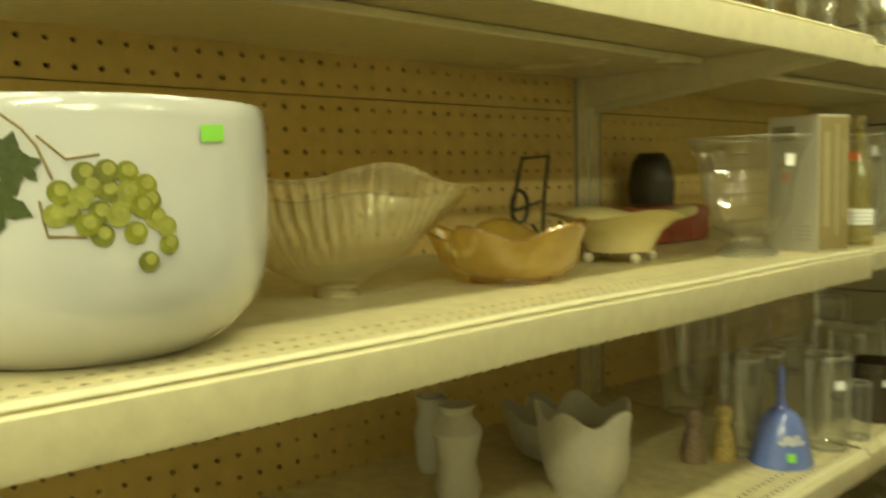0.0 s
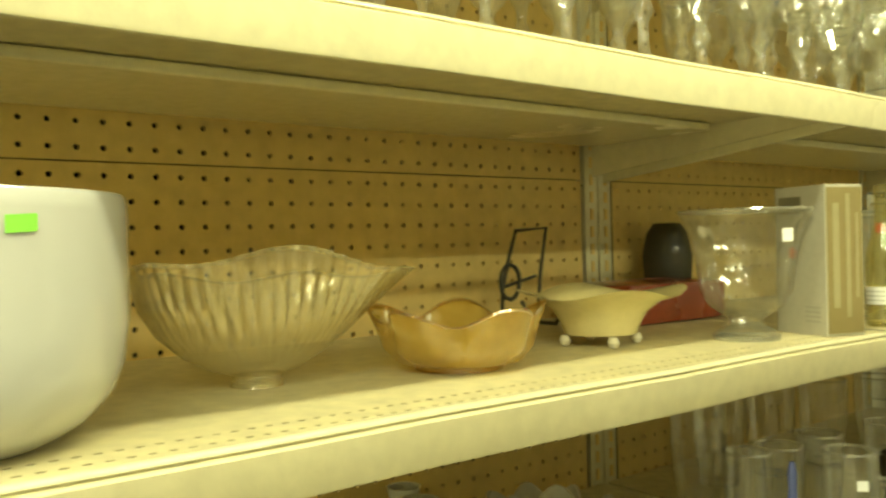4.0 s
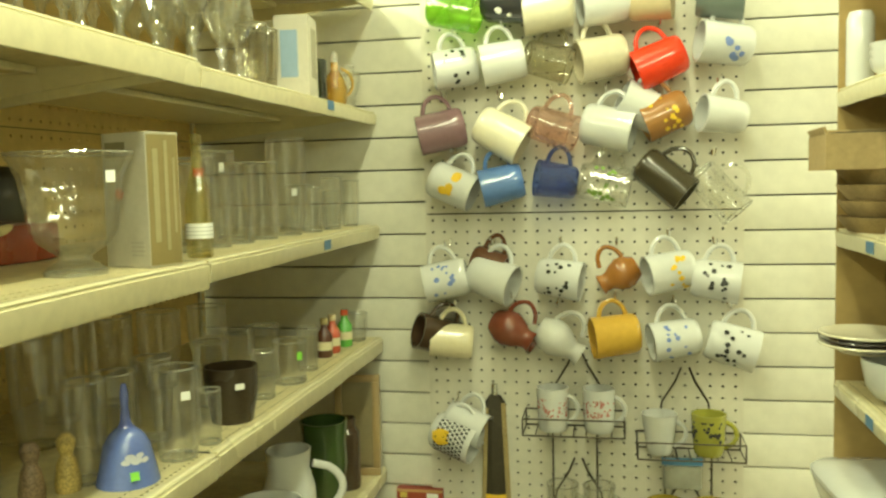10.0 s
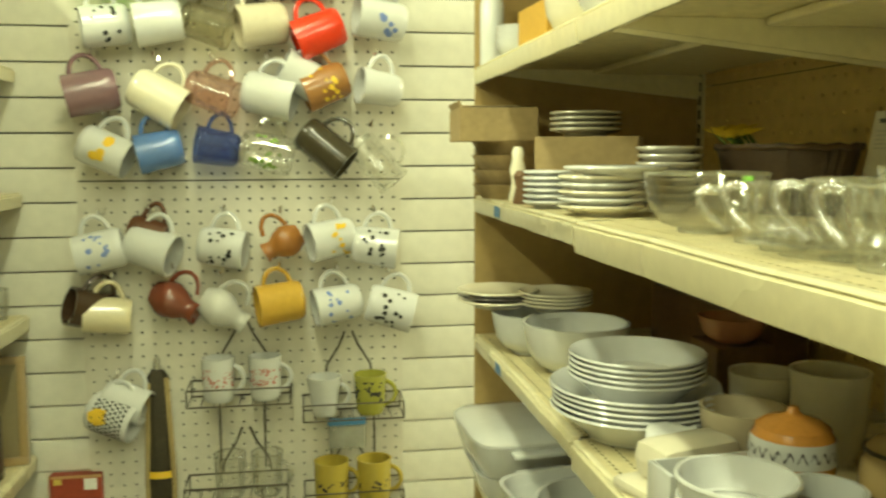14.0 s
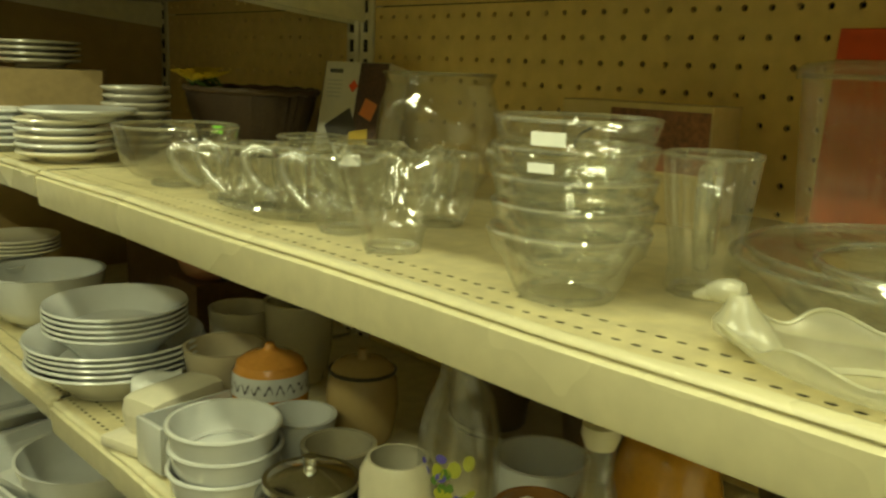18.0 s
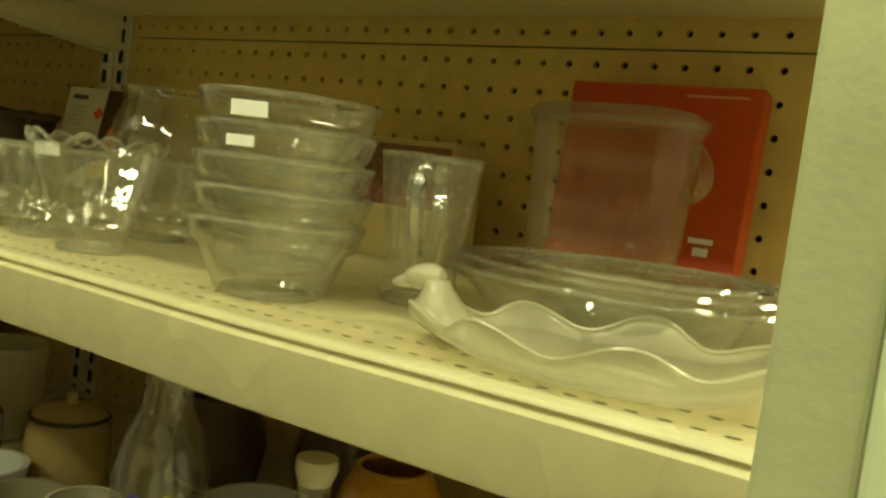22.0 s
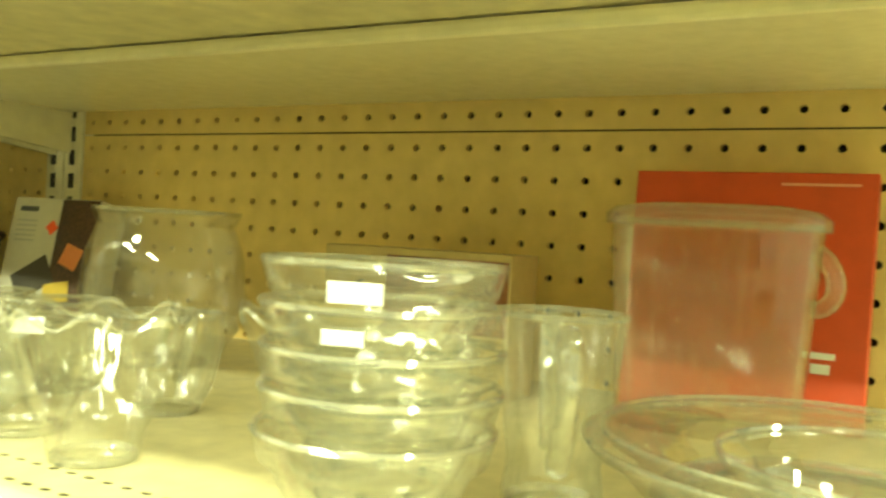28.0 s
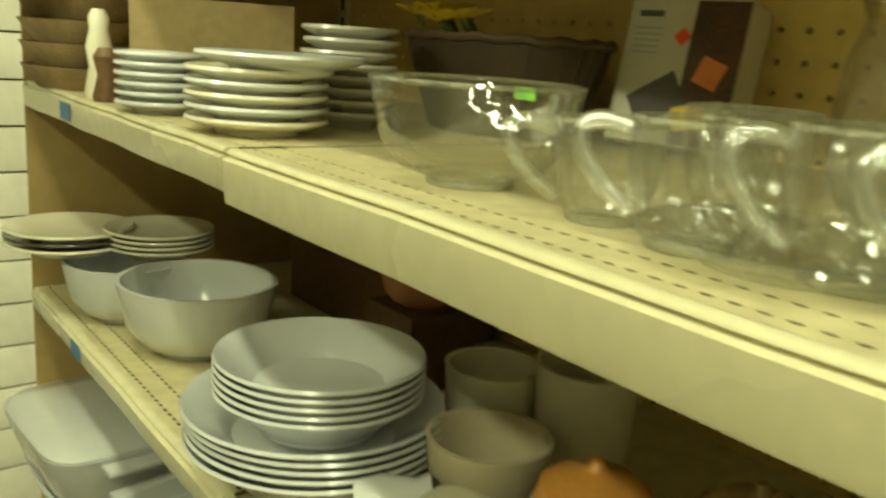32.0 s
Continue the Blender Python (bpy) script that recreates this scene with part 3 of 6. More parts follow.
# label, material, x, z, lean, opening side, radius, height, extras
MUGS = [
    ("lime green glass mug hung by its handle", GREENG, -0.548, 1.786, 14, 1, 0.038, 0.100, None),
    ("black mug with a white block print", glaze(0.03, 0.03, 0.035), -0.435, 1.795, 4, 1, 0.042, 0.095, ("sq", TAG)),
    ("large cream soup mug", IVORY, -0.348, 1.778, 6, -1, 0.048, 0.100, None),
    ("white mug hung upside down", W, -0.239, 1.782, 8, -1, 0.041, 0.095, None),
    ("tan stoneware mug", glaze(0.55, 0.45, 0.28), -0.144, 1.778, 0, 1, 0.036, 0.085, None),
    ("dark grey-green mug", glaze(0.16, 0.20, 0.18), -0.015, 1.780, 4, 1, 0.042, 0.090, None),
    ("white mug with a small black print", W, -0.547, 1.668, 8, -1, 0.040, 0.088, ("dot", PRINT_K)),
    ("plain white barrel mug", W, -0.445, 1.676, 10, -1, 0.043, 0.090, None),
    ("smoky clear glass mug", SMOKE, -0.353, 1.674, 18, 1, 0.038, 0.092, None),
    ("beige stoneware mug", glaze(0.60, 0.54, 0.40), -0.244, 1.675, 10, -1, 0.042, 0.096, None),
    ("glossy red mug", glaze(0.78, 0.05, 0.015), -0.129, 1.662, 22, -1, 0.042, 0.100, None),
    ("white mug with dark lettering marks", W, -0.004, 1.690, -8, -1, 0.042, 0.100, ("sq", PRINT_B)),
    ("plum purple mug", glaze(0.23, 0.13, 0.15), -0.574, 1.540, 12, -1, 0.042, 0.098, None),
    ("cream mug tipped with its mouth showing", IVORY, -0.455, 1.532, 30, 1, 0.044, 0.104, None),
    ("pale pink glass mug", glass("pink_glass", (0.92, 0.76, 0.70), 0.22, haze_color=(0.75, 0.5, 0.42)), -0.347, 1.540, 20, 1, 0.038, 0.095, None),
    ("white mug with a fine relief", W, -0.237, 1.536, 14, 1, 0.042, 0.102, None),
    ("brown mug with an ochre pattern", glaze(0.34, 0.16, 0.05), -0.122, 1.556, 22, -1, 0.041, 0.092, ("dot", PRINT_Y)),
    ("small white mug with grey shading", W, -0.014, 1.552, -8, -1, 0.036, 0.086, None),
    ("white mug with a yellow flower print", W, -0.556, 1.425, 24, 1, 0.039, 0.096, ("dotL", PRINT_Y)),
    ("cobalt blue mug", glaze(0.11, 0.22, 0.52), -0.453, 1.425, 12, -1, 0.040, 0.088, None),
    ("blue glass mug", BLUEG, -0.344, 1.432, -10, -1, 0.038, 0.080, None),
    ("clear mug with a green print", CLEAR, -0.246, 1.422, 12, 1, 0.038, 0.100, ("dot", PRINT_G)),
    ("tall dark brown mug tipped over", glaze(0.055, 0.045, 0.025), -0.130, 1.436, 40, 1, 0.040, 0.112, None),
    ("square clear glass mug", CUT, -0.025, 1.408, 50, 1, 0.036, 0.110, None),
    ("white mug with a blue print", W, -0.573, 1.226, 12, -1, 0.040, 0.092, ("dot", PRINT_B)),
    ("white scalloped mug", W, -0.476, 1.228, 18, 1, 0.043, 0.096, None),
    ("white mug with rows of small marks", W, -0.334, 1.228, 8, 1, 0.041, 0.092, ("dot", PRINT_K)),
    ("small brown glazed jug", glaze(0.32, 0.13, 0.03), -0.218, 1.232, 28, -1, 0.034, 0.084, None),
    ("white mug with yellow and blue flowers", W, -0.114, 1.242, 10, -1, 0.041, 0.094, ("dot", PRINT_Y)),
    ("white mug with spotted flowers", W, -0.023, 1.224, 8, 1, 0.041, 0.092, ("dot", PRINT_K)),
    ("cream mug with a black rim", glaze(0.70, 0.63, 0.42), -0.566, 1.095, -6, -1, 0.037, 0.090, None),
    ("chocolate brown jug tipped over", glaze(0.20, 0.055, 0.03), -0.435, 1.118, 28, 1, 0.039, 0.100, None),
    ("pale grey pitcher mug tipped over", glaze(0.62, 0.62, 0.58), -0.341, 1.100, 34, 1, 0.038, 0.104, None),
    ("mustard yellow mug", glaze(0.66, 0.40, 0.06), -0.222, 1.110, 6, -1, 0.042, 0.094, None),
    ("white mug with faint grey print", W, -0.103, 1.104, 8, -1, 0.040, 0.096, ("dot", PRINT_B)),
    ("white frilled cup", W, 0.005, 1.094, 16, 1, 0.043, 0.098, ("dot", PRINT_K)),
    ("white mug with a black check and an orange", W, -0.563, 0.886, 18, 1, 0.042, 0.096, ("check", PRINT_K)),
]
for i, (label, material, x, z, lean, flip, r, h, extra) in enumerate(MUGS):
    m = hang(x, z - 0.004, lean * flip, 10 + 6 * math.sin(i * 2.3), flip)
    g = mug_thing(label, material, r, h, 0.93 if i % 3 else 1.0, m=m, flare=0.05 if i % 4 == 1 else 0.0, jug="jug" in label or "pitcher" in label)
    if extra:
        kind, pm = extra
        if kind in ("dot", "dotL"):
            spots(g, r, h * 0.5, 14 if kind == "dot" else 8, 0.005 if kind == "dot" else 0.010, pm, a0=math.pi / 2, spread=1.9, zr=0.024, seed=i)
            spots(g, r, h * 0.5, 14 if kind == "dot" else 8, 0.005 if kind == "dot" else 0.010, pm, a0=-math.pi / 2, spread=1.9, zr=0.024, seed=i + 50)
        elif kind == "sq":
            for s in (1, -1):
                spots(g, r, h * 0.5, 7, 0.007, pm, a0=s * math.pi / 2, spread=1.6, zr=0.025, seed=i)
        else:
            for k in range(8):
                z0, bm = 0.016 + k * 0.0088, bmesh.new()
                for j in range(26):
                    a, w = 2 * math.pi * (j + 0.5 * (k % 2)) / 26, 0.088
                    bm.faces.new([bm.verts.new(((r + 0.0009) * math.cos(a + u * w), (r + 0.0009) * math.sin(a + u * w), z0 + v)) for u, v in ((-1, 0), (0.6, 0), (1, 0.0062), (-0.6, 0.0062))])
                part("check_band", bm, pm, g, smooth=False)
            spots(g, r + 0.0006, 0.035, 4, 0.016, PRINT_Y, a0=math.pi / 2, spread=0.5, zr=0.006, seed=4)
            spots(g, r + 0.0006, 0.035, 4, 0.016, PRINT_Y, a0=-math.pi / 2, spread=0.5, zr=0.006, seed=4)
    hz = z + r + 0.026
    hook(x, hz)
# extra mugs behind their neighbours
mug_thing("dark brown mug behind a cream one", glaze(0.06, 0.035, 0.02), 0.040, 0.10, m=hang(-0.590, 1.100, 20, 30, -1, y=-0.058))
mug_thing("dark brown mug behind a white one", glaze(0.12, 0.05, 0.025), 0.033, 0.075, m=hang(-0.474, 1.250, 18, 12, 1, y=-0.050))
mug_thing("white mug behind a checked one", W, 0.038, 0.09, m=hang(-0.538, 0.906, 20, 12, 1, y=-0.056))
mug_thing("white mug behind a brown one", W, 0.040, 0.10, m=hang(-0.160, 1.566, 28, 10, -1, y=-0.060))


# ---- wire racks and the lower things on the board ----
def wire_rack(x0, x1, z, apex_x, apex_z, label):
    g = thing("wire_rack", label, "wire rack", pose((x0 + x1) / 2, -0.012, z))
    w, d = (x1 - x0) / 2, 0.085
    for n, pts in (("rim_wire", [(-w, 0, 0.035), (w, 0, 0.035), (w, -d, 0.035), (-w, -d, 0.035), (-w, 0, 0.035)]), ("base_wire", [(-w, 0, 0), (w, 0, 0), (w, -d, 0), (-w, -d, 0), (-w, 0, 0)])):
        part(n, tube(pts, 0.0020, 6), WIRE, g)
    for k in range(9):
        u = -w + 2 * w * k / 8
        part("floor_wire", tube([(u, 0, 0.0), (u, -d, 0.0)], 0.0014, 5), WIRE, g)
    for sx in (-w, w):
        for sy in (0, -d):
            part("corner_wire", tube([(sx, sy, 0), (sx, sy, 0.035)], 0.0018, 5), WIRE, g)
    ax, az = apex_x - (x0 + x1) / 2, apex_z - z
    for s in (-1, 1):
        part("hanger_wire", tube([(ax + s * 0.008, -0.012, az), (ax + s * 0.020, -0.010, az - 0.03), (ax + s * w * 0.45, -0.006, az - 0.075), (ax + s * w * 0.5, -0.004, 0.035)], 0.0024, 6), WIRE, g)
    for s in (-0.45, 0.45):
        part("drop_wire", tube([(s * w, -0.004, 0.0), (s * w, -0.006, -0.16)], 0.0022, 6), WIRE, g)
    return g


wire_rack(-0.414, -0.205, 0.898, -0.302, 1.065, "dark wire rack holding two patterned cups")
wire_rack(-0.179, 0.032, 0.856, -0.080, 1.032, "dark wire rack holding a white and a green cup")
wire_rack(-0.425, -0.215, 0.690, -0.302, 0.83, "dark wire rack holding clear glasses")
wire_rack(-0.180, 0.030, 0.662, -0.080, 0.80, "dark wire rack holding two yellow mugs")


def cup(label, x, y, z, r, h, material, turn=0, taper=0.8, pattern=None, group="cups in the racks", name="cup"):
    g = mug_thing(label, material, r, h, taper, group, pose(x, y, z, 0, 0, turn), hscale=0.7)
    g.name = name
    g["category"] = "cup"
    if pattern:
        spots(g, r * 0.95, h * 0.62, 60 if pattern is PRINT_R else 26, 0.0026 if pattern is PRINT_R else 0.0045, pattern, a0=-math.pi / 2 - radians(turn), spread=2.6, zr=0.022, seed=int(abs(x) * 1000))
    return g


cup("white cup with small red dots", -0.353, -0.056, 0.9005, 0.034, 0.092, W, -10, 0.92, PRINT_R)
cup("white cup with small red dots", -0.257, -0.056, 0.9005, 0.034, 0.092, W, -10, 0.92, PRINT_R)
cup("plain white porcelain cup", -0.134, -0.056, 0.8585, 0.037, 0.084, W, -8, 0.72)
cup("olive green cup with a dark leaf", -0.036, -0.056, 0.8585, 0.036, 0.086, glaze(0.36, 0.35, 0.06), -8, 0.85, PRINT_K)
cup("clear glass cup", -0.335, -0.056, 0.6925, 0.034, 0.090, CLEAR, -20, 0.9)
cup("clear glass cup", -0.258, -0.056, 0.6925, 0.034, 0.090, CLEAR, -20, 0.9)
cup("yellow mug with a brown print", -0.122, -0.056, 0.6645, 0.038, 0.092, glaze(0.48, 0.37, 0.06), -10, 0.95, PRINT_K)
cup("yellow mug with a brown print", -0.030, -0.056, 0.6645, 0.038, 0.092, glaze(0.48, 0.37, 0.06), -10, 0.95, PRINT_K)
pk = thing("hanging_packet", "clear packet with a blue header hung on the board", "packet", pose(-0.086, -0.022, 0.81))
part("header", box(0.085, 0.004, 0.016, at=(0, 0, 0.020), bevel=0.001), glaze(0.10, 0.30, 0.62), pk)
part("pouch", box(0.080, 0.014, 0.050, at=(0, 0, -0.014), bevel=0.005), glass("plastic_film", haze=0.35), pk)
um = thing("folded_umbrella", "slim dark brown folded umbrella with tan edges and a yellow band", "umbrella", pose(-0.480, -0.030, 0.62) @ Matrix.Diagonal((1.5, 1, 1, 1)))
UMBR = mat("dark_brown_fabric", (0.05, 0.04, 0.022), 0.7, grain=0.3, scale=60, bump=0.3)
TANF = mat("tan_fabric_edge", (0.42, 0.32, 0.14), 0.7, grain=0.25, scale=60)
part("canopy", lathe([(0.0, 0.0), (0.012, 0.02), (0.019, 0.10), (0.017, 0.22), (0.014, 0.33), (0.008, 0.345), (0, 0.348)], 14, shape=lambda a, r, z: (r * (1 + 0.16 * math.cos(5 * a + z * 14)) * math.cos(a), r * (1 + 0.16 * math.cos(5 * a + z * 14)) * math.sin(a), z), closed=False), UMBR, um)
part("tip", lathe([(0.0, 0.372), (0.004, 0.37), (0.005, 0.345), (0.0, 0.344)], 10), CHROME, um)
part("strap", lathe([(0.0205, 0.115), (0.0205, 0.13)], 14, closed=False), PRINT_Y, um)
part("edge_fold", tube([(0.013, -0.012, 0.33), (0.016, -0.013, 0.22), (0.019, -0.012, 0.10), (0.018, -0.010, 0.02)], 0.0038, 6), TANF, um)
part("edge_fold", tube([(-0.012, -0.012, 0.32), (-0.015, -0.013, 0.20), (-0.018, -0.012, 0.10), (-0.017, -0.010, 0.02)], 0.0034, 6), TANF, um)
part("hook_loop", tube([(0, 0.02, 0.30), (0, 0.0, 0.31), (0.0, -0.012, 0.30)], 0.002, 6), WIRE, um)


rp = thing("red_packet", "flat dark red box with white and yellow labels against the wall", "box", pose(-0.655, -0.0135, 0.52))
part("carton", box(0.105, 0.026, 0.225, at=(0, 0, 0.1125), bevel=0.001), mat("dark_red_print", (0.36, 0.06, 0.03), 0.45, grain=0.2, scale=30), rp, smooth=False)
part("label", box(0.026, 0.0006, 0.024, at=(0.030, -0.0134, 0.205)), TAG, rp, smooth=False)
part("label", box(0.016, 0.0006, 0.012, at=(-0.036, -0.0134, 0.212)), glaze(0.65, 0.50, 0.10, 0.5), rp, smooth=False)
part("border", box(0.105, 0.0006, 0.006, at=(0, -0.0134, 0.222)), glaze(0.55, 0.34, 0.14, 0.5), rp, smooth=False)


# ---- glass and ceramic shapes ----
def vessel(name, label, category, at, outer, wall, material, seg=36, shape=None, group="", floor=None, turn=0, tilt=(0, 0)):
    m = pose(*at, tilt[0], tilt[1], turn)
    if material.name in GLASS_NAMES:
        ob = glassware(name, outer, material, seg, shape, m=m)
    else:
        ob = part(name, lathe(wall_profile(outer, wall, floor), seg, shape), material, m=m)
    return tagged(ob, full(label, category), category, group)


def tumbler(label, x, y, z, r0, r1, h, material=MIST, group="tumblers", ribs=0, base=0.008):
    out = [(r0, 0), (r0 * 1.03, 0.003)] + [(r0 + (r1 - r0) * t ** 0.8 + (r1 - r0) * 0.35 * math.sin(math.pi * t), 0.006 + (h - 0.006) * t) for t in (0.1, 0.3, 0.5, 0.7, 0.9, 1.0)]
    sh = None
    if ribs:
        sh = lambda a, r, zz: (r * (1 + 0.02 * math.cos(ribs * a)) * math.cos(a), r * (1 + 0.02 * math.cos(ribs * a)) * math.sin(a), zz)
    return vessel("tumbler", label, "glass", (x, y, z), out, 0.0022, material, 40, sh, group, base)


def goblet(label, x, y, z, r, h, bowl=0.55, group="stemmed glasses", material=MIST, flare=1.0, knop=True):
    zb = h * (1 - bowl)
    out = [(r * 0.85, 0), (r * 0.86, 0.002), (r * 0.3, 0.006), (0.0045, 0.014), (0.0040, zb * 0.5)]
    if knop:
        out += [(0.0075, zb * 0.58), (0.009, zb * 0.64), (0.0075, zb * 0.70)]
    out += [(0.0045, zb * 0.80), (0.006, zb * 0.95), (r * 0.45, zb * 1.08), (r * 0.80, zb + (h - zb) * 0.3), (r * 0.98, zb + (h - zb) * 0.6), (r * flare, h)]
    ob = glassware("goblet", out, material, 28, m=pose(x, y, z), foot=False)
    return tagged(ob, full(label, ""), "stemmed glass", group)


def plate(label, x, y, z, r, material=WHITE, group="plates", rise=0.022, name="plate", seg=48, tilt=(0, 0)):
    out = [(r * 0.58, 0), (r * 0.60, 0.003), (r * 0.62, 0.004), (r * 0.80, rise * 0.62), (r * 0.985, rise), (r, rise + 0.0012)]
    inn = [(r * 0.985, rise + 0.0035), (r * 0.80, rise * 0.62 + 0.0045), (r * 0.62, 0.0085), (0, 0.008)]
    ob = part(name, lathe([(0, 0.001)] + out + inn, seg), material, m=pose(x, y, z, *tilt, 0))
    return tagged(ob, full(label, ""), "plate", group)


def bowl_round(label, x, y, z, r, h, material=WHITE, group="", name="bowl", foot=0.5, wall=0.004, ribs=0, belly=0.55, seg=44, ruffle=0.0, waves=6):
    out = [(r * foot, 0), (r * foot, 0.004), (r * (foot + (1 - foot) * 0.45), h * 0.16), (r * (foot + (1 - foot) * 0.78), h * 0.42), (r * 0.96, h * 0.78), (r, h)]

    def sh(a, rr, zz):
        k = zz / h
        q = rr * (1 + (0.018 * math.cos(ribs * a) if ribs else 0) + ruffle * k * k * math.cos(waves * a))
        return (q * math.cos(a), q * math.sin(a), zz + ruffle * h * 1.2 * k * k * math.cos(waves * a + 0.4))
    return vessel(name, label, "bowl", (x, y, z), out, wall, material, seg if not ribs else max(seg, ribs * 4), sh if (ribs or ruffle) else None, group)


def sticker(name, label, at, sx, sz, material, turn=0, tilt=0):
    ob = part(name, box(sx, 0.0006, sz, bevel=0.0002), material, smooth=False, m=pose(*at, tilt, 0, turn))
    return tagged(ob, label, "price tag")


def carton(name, label, x, y, z, sx, sy, sz, material, turn=0, category="box", tilt=0):
    g = thing(name, label, category, pose(x, y, z, tilt, 0, turn))
    part("body", box(sx, sy, sz, at=(0, 0, sz / 2), bevel=0.0012), material, g, smooth=False)
    return g


ZM, ZL, ZU = 1.3382, 1.0872, 1.5882
RM, RL, RU, R4 = 1.3382, 1.0832, 1.5684, 0.8302


# ---- left side, middle shelf ----
def on_wall(r, a_deg, z, size, bm, n=14, squash=1.0, cx=0.0, lift=0.0008, seed=0):
    """A flat round patch on the outside of a round wall."""
    rnd = random.Random(seed)
    ring = []
    for j in range(n):
        b = 2 * math.pi * j / n
        a = radians(a_deg) + size * math.cos(b) / r
        ring.append(bm.verts.new(((r + lift) * math.cos(a), (r + lift) * math.sin(a), z + size * squash * math.sin(b))))
    bm.faces.new(ring)


crock = thing("crock", "large white ceramic crock with a painted grape cluster", "crock", pose(-0.852, -1.741, ZM))
CR = 0.111
prof = [(0.068, 0), (0.073, 0.002), (0.080, 0.006), (0.091, 0.014), (0.1015, 0.027), (0.1075, 0.043), (0.1105, 0.066), (CR, 0.090), (CR, 0.104), (CR, 0.130), (0.1105, 0.1375), (0.1090, 0.1400)]
part("body", lathe(wall_profile(prof, 0.006, 0.008), 96), mat("crock_glaze", (0.55, 0.55, 0.54), 0.10, grain=0.03, scale=8, coat=0.7), crock)
GR = [mat("grape_paint", c, 0.3, grain=0.35, scale=60, coat=0.2) for c in ((0.24, 0.25, 0.025), (0.17, 0.18, 0.025), (0.31, 0.32, 0.06))]
SHINE = mat("grape_shine_paint", (0.35, 0.35, 0.08), 0.3, grain=0.3, scale=60, coat=0.2)
LEAFP = mat("vine_leaf_paint", (0.060, 0.085, 0.014), 0.4, grain=0.45, scale=70, coat=0.08)
STEMP = mat("vine_stem_paint", (0.24, 0.17, 0.06), 0.3, grain=0.3, scale=70, coat=0.6)


def crock_r(z):
    for (r0, z0), (r1, z1) in zip(prof, prof[1:]):
        if z0 <= z <= z1:
            return r0 + (r1 - r0) * (z - z0) / (z1 - z0)
    return CR


# each grape: angle round the crock and height
for k, (a, z) in enumerate([(-24.7, 0.093), (-22.8, 0.083), (-25.8, 0.082), (-17.7, 0.0955), (-18.9, 0.1016), (-19.9, 0.0902), (-18.7, 0.0771), (-13.8, 0.1026), (-10.3, 0.0865), (-9.0, 0.1018), (-13.6, 0.0933),
                            (-8.8, 0.0924), (-4.5, 0.0953), (-15.7, 0.0828), (-11.5, 0.081), (-5.7, 0.0851), (-15.4, 0.0718), (-2.2, 0.0792), (-7.4, 0.0723), (-3.5, 0.0878), (0.6, 0.0746), (1.1, 0.0657), (-4.3, 0.0576)]):
    s = 0.0057 if k < 20 else 0.0052
    bm = bmesh.new()
    on_wall(crock_r(z), a, z, s, bm, lift=0.0006 + 0.00012 * (k % 8))
    part("painted_grape", bm, GR[k % 3], crock, smooth=False)
    bm = bmesh.new()
    on_wall(crock_r(z), a + 0.5, z + 0.0012, s * 0.55, bm, lift=0.0008 + 0.00012 * (k % 8))
    part("painted_shine", bm, SHINE, crock, smooth=False)
for k, (a, z, s) in enumerate([(-36.6, 0.1069, 0.016), (-44.8, 0.1185, 0.017), (-39.1, 0.0892, 0.018), (-48.2, 0.0968, 0.020), (-32.4, 0.105, 0.009), (-52.0, 0.110, 0.018)]):
    rr = crock_r(z) + 0.0006 + 0.00015 * k
    bm = bmesh.new()
    ring = []
    for j in range(30):
        b = 2 * math.pi * j / 30
        q = s * (0.72 + 0.22 * math.cos(5 * b + k) + 0.06 * math.cos(15 * b))
        aa = radians(a) + q * math.cos(b) / rr
        ring.append(bm.verts.new((rr * math.cos(aa), rr * math.sin(aa), z + q * math.sin(b))))
    bm.faces.new(ring)
    part("painted_leaf", bm, LEAFP, crock, smooth=False)
for pts in ([(-38.4, 0.1322), (-32.3, 0.1229), (-29.2, 0.1148), (-26.0, 0.0989)], [(-29.0, 0.1198), (-22.8, 0.1086), (-15.1, 0.1107)], [(-29.2, 0.0891), (-28.5, 0.0787), (-27.7, 0.072), (-19.0, 0.0711)]):
    line = [((crock_r(z) + 0.0002) * math.cos(radians(a)), (crock_r(z) + 0.0002) * math.sin(radians(a)), z) for a, z in pts]
    part("painted_stem", tube(line, 0.0008, 6), STEMP, crock)
bm = bmesh.new()
grid = [[bm.verts.new(((CR + 0.0012) * math.cos(radians(a)), (CR + 0.0012) * math.sin(radians(a)), 0.1170 + v + 0.00012 * (a - 12))) for v in (0, 0.0088)] for a in (12.0, 14.7, 17.4, 20.2)]
for p, q in zip(grid, grid[1:]):
    bm.faces.new([p[0], q[0], q[1], p[1]])
part("price_sticker", bm, STICK, crock, "bright green price sticker", smooth=False)


def shell_shape(a, r, z):
    """A fluted shell on a narrow foot: sharp ribs, one high side and a drawn-out tip."""
    k = min(z / 0.10, 1.2)
    rib = 1 + 0.075 * (abs(math.cos(23 * a + 2.6 * k)) - 0.6) * min(1.0, 1.6 * k)
    side = max(0.0, math.cos(a - 1.12))
    tip = (1 + 0.34 * k * k * side ** 10) * (1 - 0.30 * side ** 2 * max(0.0, 1 - k))
    tall = 1 + 0.13 * max(0.0, math.cos(a + 0.15)) ** 2 - 0.12 * max(0.0, math.cos(a - 2.8)) - 0.10 * side ** 6
    return (r * rib * tip * math.cos(a) * 0.86, r * rib * tip * math.sin(a) * 1.05, z * tall + 0.004 * k * k * math.cos(5 * a + 0.6))


